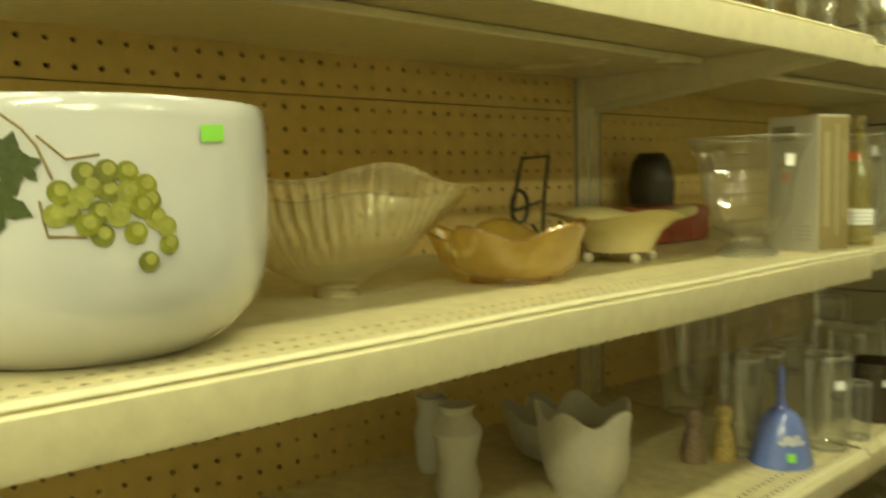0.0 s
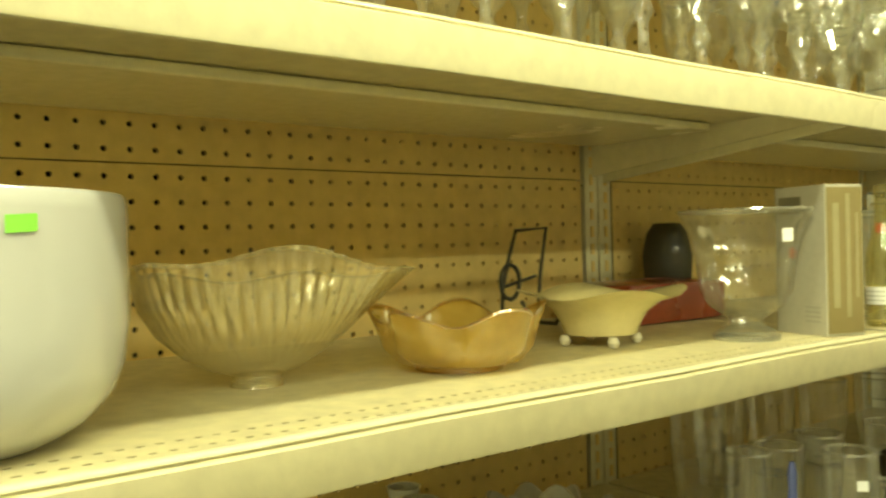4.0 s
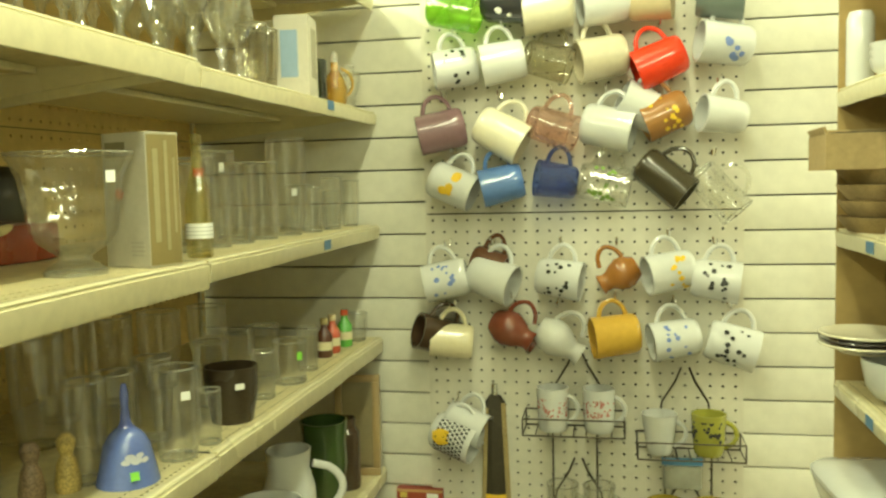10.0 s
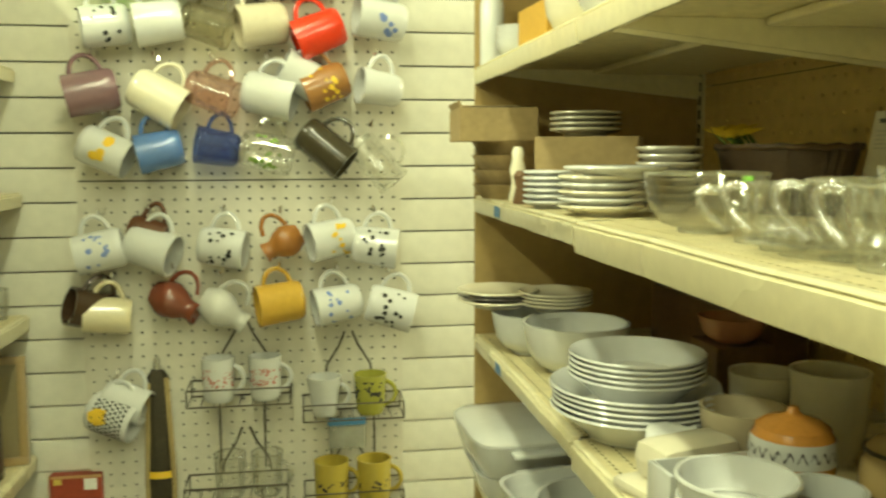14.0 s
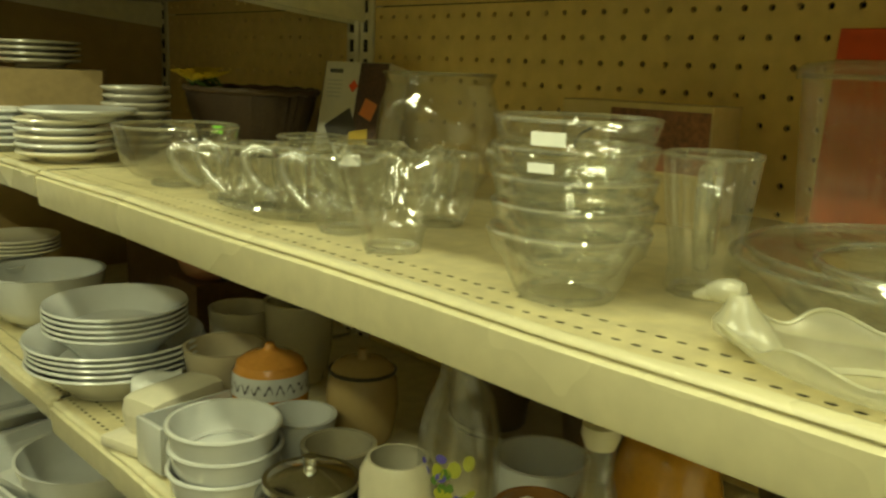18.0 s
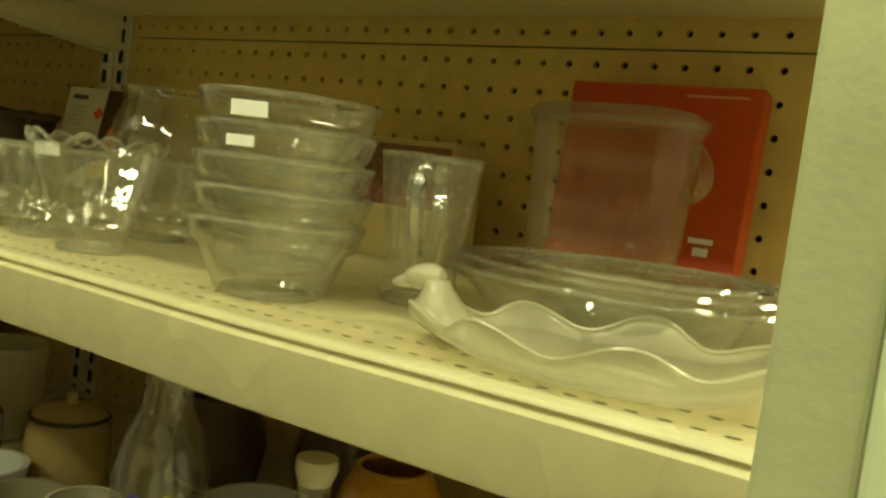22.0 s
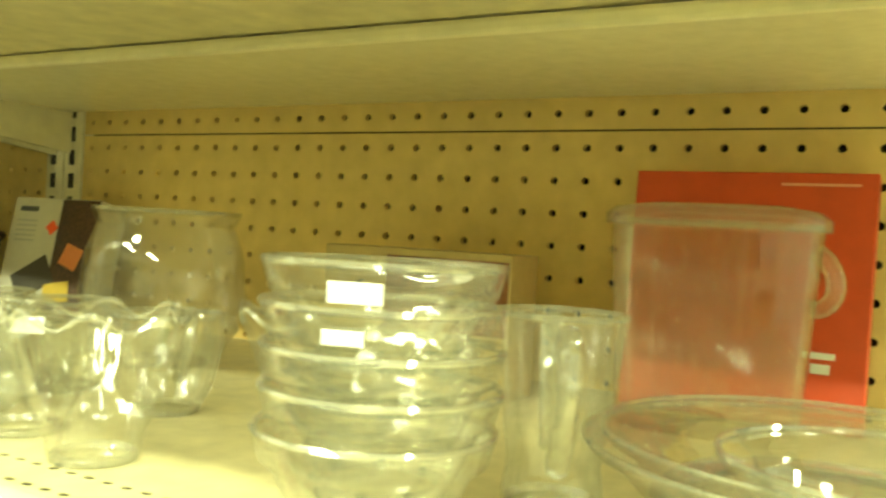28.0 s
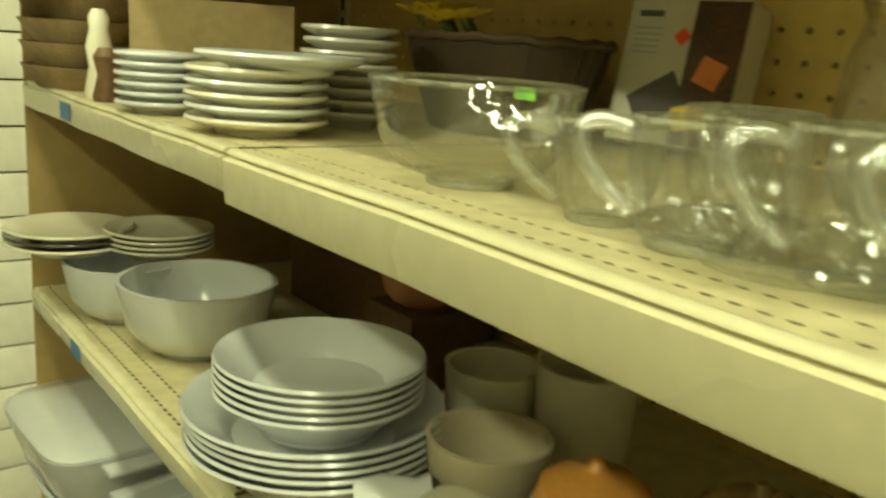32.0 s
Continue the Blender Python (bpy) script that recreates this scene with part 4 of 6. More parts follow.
vessel("shell_bowl", "pale gold ribbed glass bowl shaped like a shell", "bowl", (-0.918, -1.502, ZM), [(0.024, 0), (0.022, 0.004), (0.022, 0.009), (0.038, 0.014), (0.058, 0.025), (0.075, 0.042), (0.086, 0.062), (0.095, 0.091)], 0.003, GOLDG, 368, shell_shape)
bowl_round("amber lustre glass bowl with a wavy rim", -0.874, -1.338, ZM, 0.073, 0.046, AMBER, name="amber_bowl", foot=0.52, ruffle=0.12, waves=5, seg=90)
ft = thing("footed_dish", "cream glazed flared dish on small ball feet", "dish", pose(-0.893, -1.135, ZM, 0, 0, -30))


def flared(a, r, z):
    k = z / 0.05
    q = r * (1 + 0.10 * k * k * abs(math.cos(2 * a)) ** 2)
    return (q * math.cos(a), q * math.sin(a), z + 0.004 * k * k * math.cos(4 * a))


part("body", lathe(wall_profile([(0.030, 0.011), (0.036, 0.012), (0.040, 0.022), (0.047, 0.036), (0.062, 0.049), (0.080, 0.055)], 0.003), 64, flared), mat("cream_glaze", (0.76, 0.66, 0.34), 0.14, grain=0.06, coat=0.5), ft)
for k in range(4):
    part("foot", lathe([(0, 0), (0.004, 0.001), (0.0062, 0.006), (0.004, 0.011), (0, 0.012)], 14, m=Matrix.Translation((0.038 * math.cos(k * math.pi / 2), 0.038 * math.sin(k * math.pi / 2), 0))), IVORY, ft)
ez = thing("wire_easel", "small black wire plate stand", "plate stand", pose(-1.095, -1.045, ZM) @ Matrix.Diagonal((1, 1.25, 1.15, 1)))
EASELW = mat("dark_grey_wire", (0.05, 0.045, 0.03), 0.4, grain=0.2)
part("back_loop", tube([(0.0, -0.036, 0.003), (-0.004, -0.030, 0.045), (-0.012, -0.014, 0.080), (-0.016, -0.002, 0.106), (-0.016, 0.042, 0.109), (-0.008, 0.026, 0.06), (0.0, 0.014, 0.003)], 0.0024, 6), EASELW, ez)
part("side_ring", tube([(0.004, -0.026 + 0.013 * math.cos(t * 0.524), 0.050 + 0.019 * math.sin(t * 0.524)) for t in range(13)], 0.0024, 6), EASELW, ez)
part("foot_loop", tube([(0.0, -0.036, 0.003), (0.03, -0.036, 0.003), (0.045, -0.036, 0.022), (0.03, -0.030, 0.030)], 0.0022, 6), EASELW, ez)
part("foot_loop", tube([(0.0, 0.014, 0.003), (0.03, 0.016, 0.003), (0.045, 0.018, 0.022), (0.03, 0.014, 0.030)], 0.0022, 6), EASELW, ez)
part("cross_wire", tube([(-0.006, -0.026, 0.045), (-0.006, 0.018, 0.055)], 0.0018, 6), EASELW, ez)
vessel("dark_vase", "dark brown oval vase by the pegboard", "vase", (-1.105, -0.745, ZM), [(0.020, 0), (0.024, 0.004), (0.034, 0.045), (0.037, 0.080), (0.030, 0.116), (0.020, 0.130)], 0.003, glaze(0.03, 0.026, 0.012, 0.5), 36)
tr = thing("lacquer_box", "low dark red lacquer box with rounded edges", "box", pose(-1.030, -0.890, ZM))
part("body", box(0.11, 0.20, 0.052, at=(0, 0, 0.026), bevel=0.009), mat("dark_red_lacquer", (0.30, 0.05, 0.02), 0.25, grain=0.15, coat=0.4), tr)


def fluted(n, amp):
    return lambda a, r, z: (r * (1 + amp * math.cos(n * a)) * math.cos(a), r * (1 + amp * math.cos(n * a)) * math.sin(a), z)


vessel("glass_vase", "clear fluted trumpet vase on a round foot", "vase", (-0.811, -1.001, ZM), [(0.033, 0), (0.034, 0.005), (0.026, 0.011), (0.018, 0.016), (0.017, 0.021), (0.026, 0.027), (0.038, 0.036), (0.046, 0.050), (0.050, 0.080), (0.055, 0.108), (0.067, 0.133)], 0.003, MIST, 144, fluted(18, 0.008), floor=0.024)
sticker("price_tag", "small white tag on the fluted vase", (-0.7540, -1.016, ZM + 0.108), 0.011, 0.013, TAG, 58)
gb = thing("gift_box", "tall grey carton with a red star print", "box", pose(-0.785, -0.901, ZM, 0, 0, -18.7))
BOXW = mat("white_printed_card", (0.60, 0.56, 0.46), 0.5, grain=0.06, scale=30)
part("carton", box(0.075, 0.050, 0.160, at=(0, 0, 0.080), bevel=0.001), mat("grey_tan_card", (0.46, 0.43, 0.34), 0.6, grain=0.08, scale=30), gb, smooth=False)
for k in range(4):
    part("star_ray", box(0.014, 0.0006, 0.0018, at=(-0.010, -0.0255 - 0.0001 * k, 0.088), ry=45 * k), REDTAG, gb, smooth=False)
part("print_oval", box(0.034, 0.0006, 0.018, at=(-0.014, -0.0254, 0.140), bevel=0.0002), glaze(0.20, 0.18, 0.11, 0.5), gb, smooth=False)
for k in range(4):
    part("print_bar", box(0.022, 0.0006, 0.0022, at=(0.018, -0.0254, 0.030 - 0.005 * k)), glaze(0.40, 0.37, 0.3, 0.5), gb, smooth=False)
part("print_panel", box(0.0006, 0.047, 0.154, at=(0.0378, 0, 0.080)), glaze(0.26, 0.20, 0.08, 0.5), gb, smooth=False)
for k, (u, w, hgt) in enumerate(((-0.012, 0.008, 0.11), (0.004, 0.005, 0.13), (0.016, 0.003, 0.09))):
    part("print_stripe", box(0.0006, w, hgt, at=(0.0384, u, 0.085)), glaze(0.36, 0.31, 0.17, 0.5), gb, smooth=False)
bt = thing("slim_bottle", "tall slim olive glass bottle with a white paper label", "bottle", pose(-0.766, -0.795, ZM))
OLIVEG = glass("olive_glass", tint=(0.92, 0.88, 0.60), haze=0.10, rough=0.04, least=0.06, haze_color=(0.66, 0.58, 0.26))
glassware("body", [(0.015, 0), (0.0175, 0.003), (0.0175, 0.075), (0.013, 0.098), (0.0075, 0.118), (0.0065, 0.150)], OLIVEG, 28, None, bt)
part("label", lathe([(0.0180, 0.026), (0.0180, 0.046)], 28, closed=False), TAG, bt)
for k in range(3):
    part("print_bar", lathe([(0.0182, 0.030 + 0.005 * k), (0.0182, 0.0315 + 0.005 * k)], 28, closed=False), glaze(0.58, 0.58, 0.54, 0.5), bt)
part("stopper", lathe([(0, 0.164), (0.0075, 0.163), (0.008, 0.156), (0.0065, 0.148), (0, 0.147)], 20), OLIVEG, bt)
for lab, x, y, r0, r1, h in [
    ("tall clear tumbler with an orange tag", -0.822, -0.706, 0.026, 0.033, 0.134), ("tall clear tumbler with a white tag", -0.826, -0.622, 0.023, 0.032, 0.146),
    ("straight clear tumbler", -0.826, -0.535, 0.024, 0.030, 0.130), ("clear highball glass", -0.826, -0.440, 0.026, 0.028, 0.132),
    ("tall clear pilsner glass with a tag", -0.818, -0.340, 0.025, 0.037, 0.176), ("short clear glass", -0.800, -0.255, 0.018, 0.020, 0.085),
    ("short clear glass", -0.845, -0.195, 0.019, 0.022, 0.090), ("clear stemless glass", -0.792, -0.160, 0.017, 0.023, 0.104),
    ("short clear glass", -0.810, -0.100, 0.017, 0.019, 0.078), ("small clear glass", -0.786, -0.052, 0.016, 0.020, 0.098),
    ("clear tumbler", -0.910, -0.580, 0.024, 0.030, 0.130), ("clear tumbler", -0.905, -0.400, 0.024, 0.030, 0.110), ("clear tumbler", -0.880, -0.120, 0.020, 0.026, 0.090)]:
    tumbler(lab, x, y, ZM, r0, r1, h, group="tumblers on the middle shelf")
sticker("price_tag", "orange red tag on a tall tumbler", (-0.797, -0.729, ZM + 0.114), 0.015, 0.012, REDTAG, 45)
sticker("price_tag", "white tag on a tall tumbler", (-0.802, -0.645, ZM + 0.122), 0.008, 0.014, TAG, 45)
sticker("price_tag", "white tag on a pilsner glass", (-0.795, -0.364, ZM + 0.080), 0.011, 0.013, TAG, 45)

# tape on the rails
for side, front, y, z in ((-1, XL, -0.375, 1.322), (-1, XL, -0.33, 1.575), (1, XR, -0.534, 1.322), (1, XR, -0.545, 1.070)):
    tp = part("rail_tape", box(0.0008, 0.036, 0.017, bevel=0.0002), TAPE, smooth=False, m=pose(front - side * 0.0028, y, z))
    tagged(tp, "piece of blue tape stuck on the shelf rail", "tape", "rail tapes")

# ---- left side, upper shelf ----
rnd = random.Random(5)
for k, (x, y, r, h, fl) in enumerate([(-0.768, -0.700, 0.030, 0.150, 1.0), (-0.772, -0.635, 0.026, 0.120, 0.8), (-0.770, -0.780, 0.034, 0.150, 1.1), (-0.774, -0.870, 0.032, 0.145, 1.05), (-0.770, -0.955, 0.036, 0.150, 1.1),
                                      (-0.770, -1.030, 0.030, 0.140, 1.1), (-0.775, -1.120, 0.026, 0.150, 0.9), (-0.770, -1.210, 0.028, 0.155, 0.9), (-0.775, -1.300, 0.027, 0.150, 1.0), (-0.770, -1.390, 0.028, 0.145, 1.0), (-0.775, -1.480, 0.027, 0.150, 0.9)]):
    goblet("clear cut crystal goblet" if k % 2 else "clear stemmed wine glass", x, y, ZU + (-0.003 if y > -0.84 else 0.0052), r, h, 0.52 + 0.1 * (k % 3 == 0), flare=fl, material=FACET if k < 6 else MIST)
for k in range(22):
    goblet("clear stemmed wine glass", -0.835 - 0.07 * (k // 11) + rnd.uniform(-0.01, 0.01), -0.56 - 0.085 * (k % 11) + rnd.uniform(-0.012, 0.012), ZU + (-0.003 if -0.56 - 0.085 * (k % 11) > -0.82 else 0.0052), rnd.uniform(0.024, 0.031), rnd.uniform(0.12, 0.17), rnd.uniform(0.48, 0.62), flare=rnd.uniform(0.85, 1.1))
for x, y in ((-0.775, -0.575), (-0.78, -0.52)):
    tumbler("clear tumbler beside the stemware", x, y, ZU - 0.003, 0.020, 0.025, 0.095, SMOKE, "tumblers on the upper shelf")
wb = thing("glassware_box", "white and blue cardboard glassware box", "box", pose(-0.768, -0.400, ZU - 0.003, 0, 0, 8))
part("carton", box(0.060, 0.075, 0.136, at=(0, 0, 0.068), bevel=0.001), BOXW, wb, smooth=False)
part("print_panel", box(0.030, 0.0006, 0.080, at=(-0.004, -0.0379, 0.070)), glaze(0.30, 0.42, 0.58, 0.5), wb, smooth=False)
part("print_panel", box(0.0006, 0.040, 0.085, at=(0.0304, 0.005, 0.074)), glaze(0.40, 0.36, 0.26, 0.5), wb, smooth=False)
tumbler("dark green glass jar", -0.772, -0.305, ZU - 0.003, 0.026, 0.026, 0.074, glass("dark_green_glass", (0.12, 0.16, 0.08), 0.3, haze_color=(0.08, 0.10, 0.05)), "jars")
yb = thing("yellow_bottle", "small golden glass decanter with a handle and stopper", "bottle", pose(-0.756, -0.222, ZU - 0.003))
part("body", lathe(wall_profile([(0.020, 0), (0.022, 0.004), (0.024, 0.030), (0.016, 0.055), (0.008, 0.066), (0.008, 0.082)], 0.002), 28), glass("golden_glass", (0.9, 0.72, 0.25), 0.35, haze_color=(0.8, 0.6, 0.15)), yb)
part("stopper", lathe([(0, 0.078), (0.007, 0.080), (0.008, 0.090), (0.005, 0.102), (0, 0.104)], 20), CLEAR, yb)
part("handle", tube(bow((0.010, 0.008, 0.070), (0.020, 0.012, 0.018), (0.014, 0.010, 0.004), 9), 0.003, 8), AMBER, yb)
goblet("small clear cordial glass", -0.765, -0.120, ZU - 0.003, 0.018, 0.085, 0.6)
goblet("small clear cordial glass", -0.770, -0.060, ZU - 0.003, 0.018, 0.080, 0.6)

# ---- left side, lower shelf ----
bell = thing("glass_bell", "blue glass hand bell with a white band", "bell", pose(-0.792, -0.952, ZL))
part("skirt", lathe([(0.037, 0.0), (0.0365, 0.004), (0.033, 0.018), (0.0295, 0.034), (0.0265, 0.046), (0.020, 0.057), (0.011, 0.065), (0, 0.067), (0, 0.064), (0.017, 0.055), (0.024, 0.045), (0.027, 0.033), (0.031, 0.018), (0.034, 0.0)], 40), mat("blue_glass_paint", (0.13, 0.19, 0.52), 0.12, grain=0.1, coat=0.6), bell)
part("grip", lathe([(0, 0.064), (0.010, 0.064), (0.006, 0.073), (0.0045, 0.088), (0.0052, 0.105), (0.003, 0.117), (0, 0.118)], 18), mat("blue_grip_glass", (0.12, 0.16, 0.50), 0.12, grain=0.1, coat=0.6), bell)
for k, (a, z, w) in enumerate(((-52, 0.036, 0.006), (-40, 0.032, 0.007), (-62, 0.031, 0.005), (-30, 0.037, 0.005), (-20, 0.031, 0.005))):
    bm = bmesh.new()
    on_wall(0.0295 + (0.034 - z) * 0.24, a, z, w, bm, n=9, squash=0.7, lift=0.0012)
    part("painted_flower", bm, glaze(0.62, 0.64, 0.74), bell, smooth=False)
sticker("price_tag", "green sticker on the blue bell", (-0.766, -0.980, ZL + 0.016), 0.010, 0.010, STICK, 45, -12)
for lab, x, y, r0, r1, h, material in [
    ("clear drinking glass with a white tag", -0.775, -0.862, 0.024, 0.029, 0.116, MIST), ("small clear glass", -0.762, -0.800, 0.015, 0.017, 0.072, MIST), ("clear drinking glass", -0.850, -0.880, 0.022, 0.028, 0.112, MIST),
    ("clear drinking glass", -0.850, -0.790, 0.022, 0.028, 0.112, MIST), ("dark brown tapered tumbler with a tag", -0.780, -0.690, 0.030, 0.039, 0.082, mat("dark_brown_plastic", (0.05, 0.035, 0.02), 0.25, grain=0.15)), ("clear drinking glass", -0.785, -0.560, 0.018, 0.020, 0.076, MIST),
    ("wide clear glass with a green tag", -0.782, -0.450, 0.028, 0.030, 0.072, MIST), ("clear glass", -0.785, -0.350, 0.018, 0.020, 0.078, MIST), ("clear glass", -0.850, -0.610, 0.022, 0.028, 0.10, MIST), ("clear glass", -0.855, -0.500, 0.022, 0.028, 0.10, MIST), ("clear glass", -0.850, -0.400, 0.022, 0.028, 0.09, MIST),
    ("small clear shot glass", -0.775, -0.060, 0.016, 0.021, 0.060, MIST), ("clear glass", -0.840, -0.960, 0.020, 0.026, 0.12, MIST)]:
    tumbler(lab, x, y, ZL, r0, r1, h, material, "tumblers on the lower shelf")
sticker("price_tag", "white tag on the dark tumbler", (-0.752, -0.722, ZL + 0.058), 0.014, 0.009, TAG, 45)
sticker("price_tag", "white tag on a drinking glass", (-0.752, -0.880, ZL + 0.085), 0.012, 0.011, TAG, 45)
sticker("price_tag", "green tag on a wide glass", (-0.757, -0.468, ZL + 0.050), 0.010, 0.014, STICK, 45)
for x, y, col, cap in ((-0.792, -0.235, (0.10, 0.035, 0.02), (0.5, 0.4, 0.2)), (-0.790, -0.190, (0.55, 0.10, 0.05), (0.7, 0.6, 0.4)), (-0.786, -0.120, (0.10, 0.40, 0.06), (0.5, 0.08, 0.03))):
    b = thing("mini_bottle", "small coloured souvenir bottle on the lower shelf", "bottle", pose(x, y, ZL), "souvenir bottles")
    part("body", lathe(wall_profile([(0.014, 0), (0.016, 0.003), (0.016, 0.045), (0.007, 0.058), (0.007, 0.070)], 0.002), 22), glaze(*col, 0.15), b)
    part("cap", lathe([(0, 0.078), (0.008, 0.078), (0.008, 0.066), (0, 0.066)], 16), glaze(*cap), b)
    part("label", lathe([(0.0164, 0.015), (0.0164, 0.032)], 22, closed=False), glaze(0.75, 0.68, 0.45), b)
for x, y, h, body, top in ((-0.868, -1.022, 0.066, (0.12, 0.15, 0.18), (0.55, 0.32, 0.12)), (-0.845, -0.990, 0.068, (0.50, 0.45, 0.28), (0.75, 0.50, 0.05))):
    bm = lathe([(0, 0), (0.014, 0), (0.015, 0.010), (0.011, h * 0.5), (0.007, h * 0.62), (0.010, h * 0.75), (0.011, h * 0.87), (0.006, h * 0.98), (0, h)], 20)
    tagged(part("figurine", bm, mat("painted_figurine", [(p + q) / 2 for p, q in zip(body, top)], 0.4, grain=0.6, scale=90), m=pose(x, y, ZL)), "small painted ceramic figurine", "figurine", "figurines")
bowl_round("white ruffled ceramic dish", -1.000, -1.120, ZL, 0.062, 0.060, mat("grey_white_ceramic", (0.55, 0.53, 0.46), 0.3, grain=0.08), name="ruffled_dish", ruffle=0.10, waves=7, seg=84)
vessel("white_vase", "plain white ceramic vase", "vase", (-1.080, -1.255, ZL), [(0.016, 0), (0.020, 0.010), (0.022, 0.050), (0.016, 0.075), (0.019, 0.090)], 0.003, WHITE, 28)
bowl_round("white ruffled ceramic dish", -0.905, -1.185, ZL, 0.052, 0.090, mat("grey_white_ceramic", (0.60, 0.57, 0.48), 0.3, grain=0.08), name="ruffled_dish", ruffle=0.08, waves=5, seg=84, foot=0.7)
vessel("white_figurine_vase", "slender grey-white ceramic vase", "vase", (-0.990, -1.300, ZL), [(0.022, 0), (0.026, 0.012), (0.020, 0.040), (0.028, 0.075), (0.016, 0.095), (0.020, 0.104)], 0.003, mat("grey_white_ceramic", (0.60, 0.57, 0.50), 0.3, grain=0.08), 28)
for k, (x, y, h) in enumerate(((-1.04, -0.72, 0.16), (-1.02, -0.62, 0.14), (-0.99, -0.84, 0.15), (-1.0, -0.5, 0.13), (-0.98, -0.36, 0.12))):
    tumbler("dusty clear glass vase at the back", x, y, ZL, 0.026, 0.036, h, CLEAR, "tall vases")

# ---- left side, bottom shelf in view ----
pi = thing("white_pitcher", "white ceramic pitcher with a broad handle", "pitcher", pose(-0.812, -0.400, 0.7904))
part("body", lathe(wall_profile([(0.036, 0), (0.040, 0.006), (0.050, 0.045), (0.048, 0.090), (0.038, 0.125), (0.042, 0.160)], 0.004), 40, lambda a, r, z: (r * math.cos(a), r * math.sin(a) * (1 + (0.18 * max(0, math.cos(a + 1.7)) ** 5 if z > 0.12 else 0)), z)), WHITE, pi)
part("handle", tube(bow((0.040, 0.018, 0.130), (0.044, 0.020, 0.035), (0.046, 0.026, 0), 11), 0.0075, 10), WHITE, pi)
bowl_round("white ceramic bowl beside the pitcher", -0.800, -0.530, 0.7904, 0.060, 0.110, WHITE)
vessel("green_pot", "dark green glazed pot", "pot", (-0.800, -0.235, 0.7904), [(0.030, 0), (0.036, 0.010), (0.046, 0.080), (0.044, 0.130), (0.048, 0.168)], 0.004, glaze(0.05, 0.09, 0.025), 36)
vessel("dark_jar", "dark brown cylinder jar", "jar", (-0.780, -0.150, 0.7904), [(0.026, 0), (0.028, 0.004), (0.028, 0.120), (0.020, 0.130), (0.020, 0.150)], 0.003, glaze(0.06, 0.035, 0.02), 30)
for k, (x, y, w, h, col) in enumerate(((-0.780, -0.075, 0.10, 0.22, (0.35, 0.24, 0.10)), (-0.76, -0.045, 0.05, 0.16, (0.70, 0.66, 0.52)))):
    f = thing("picture_frame", "wooden picture frame leaning against the wall", "picture frame", pose(x, y, 0.7904, -6, 0, 8))
    for sx, sz, ax, az in ((w, 0.016, 0, 0.008), (w, 0.016, 0, h - 0.008), (0.016, h - 0.032, -w / 2 + 0.008, h / 2), (0.016, h - 0.032, w / 2 - 0.008, h / 2)):
        part("frame_bar", box(sx, 0.014, sz, at=(ax, 0, az), bevel=0.002), glaze(*col, 0.4), f)
    part("backing", box(w - 0.03, 0.004, h - 0.03, at=(0, 0.003, h / 2)), glaze(0.25, 0.2, 0.1, 0.6), f)
carton("brown_box", "small dark red box on the bottom shelf", -0.760, -0.060 - 0.12, 0.4504, 0.09, 0.10, 0.24, glaze(0.22, 0.04, 0.02, 0.4))


# ---- right side, middle shelf ----
def nested(label, x, y, z, r, h, count, step, material, group, name="glass_bowl", ribs=0, foot=0.62):
    for k in range(count):
        ob = bowl_round(label, x + 0.0012 * math.sin(k * 2.1), y + 0.0012 * math.cos(k * 1.7), z + k * step, r, h, material, group, name, foot, 0.0028, ribs)
        part("rolled_rim", lathe([(r - 0.001 + 0.0022 * math.cos(t * 0.785), h - 0.001 + 0.0022 * math.sin(t * 0.785)) for t in range(8)], 48), material, ob)
        part("foot_ring", lathe([(r * foot * 0.98, -0.0002), (r * foot * 1.03, 0.0006), (r * foot * 1.02, 0.005), (r * foot * 0.9, 0.005)], 48), material, ob)


for k in range(5):
    vessel("glass_bowl", "clear glass custard bowl, nested in a stack", "bowl", (0.198 + 0.0012 * math.sin(k * 2.1), -1.586 + 0.0012 * math.cos(k * 1.7), RM + 0.0150 * k),
           [(0.0255, 0), (0.0275, 0.002), (0.0315, 0.010), (0.0365, 0.0220), (0.0375, 0.0240), (0.0405, 0.0250), (0.0420, 0.0264), (0.0432, 0.0310), (0.0448, 0.0360)], 0.003, CLEAR, 64, None, "stacked glass bowls")
sticker("price_tag", "white tag on the top stacked bowl", (0.1552, -1.602, RM + 0.0885), 0.018, 0.007, TAG, -70, 6)
sticker("price_tag", "white tag on a stacked bowl", (0.1554, -1.598, RM + 0.0740), 0.014, 0.005, TAG, -72, 6)


def crimped(label, x, y, r, h, turn=0, foot=0.0215):
    def sh(a, rr, zz):
        k = zz / h
        q = rr * (1 + 0.034 * math.cos(8 * a) * k * k + 0.012 * math.cos(16 * a + 9 * k) * math.cos(16 * a - 9 * k))
        return (q * math.cos(a), q * math.sin(a), zz + 0.0035 * k ** 3 * math.cos(8 * a))
    ob = vessel("crimped_vase", label, "vase", (x, y, RM), [(foot * 0.93, 0), (foot, 0.004), (foot * 1.08, 0.012), (foot + (r - foot) * 0.42, h * 0.45), (foot + (r - foot) * 0.72, h * 0.75), (r, h)], 0.0035, CUT, 96, sh, "crimped glass vases", 0.008, turn)
    return ob


crimped("clear pressed glass bowl with a crimped rim", 0.196, -1.438, 0.0390, 0.063, 0, 0.0200)
crimped("clear pressed glass bowl with a crimped rim", 0.268, -1.518, 0.0480, 0.066, 20)
sticker("price_tag", "white tag on a crimped bowl", (0.1850, -1.4035, RM + 0.0570), 0.015, 0.008, TAG, -58, 10)


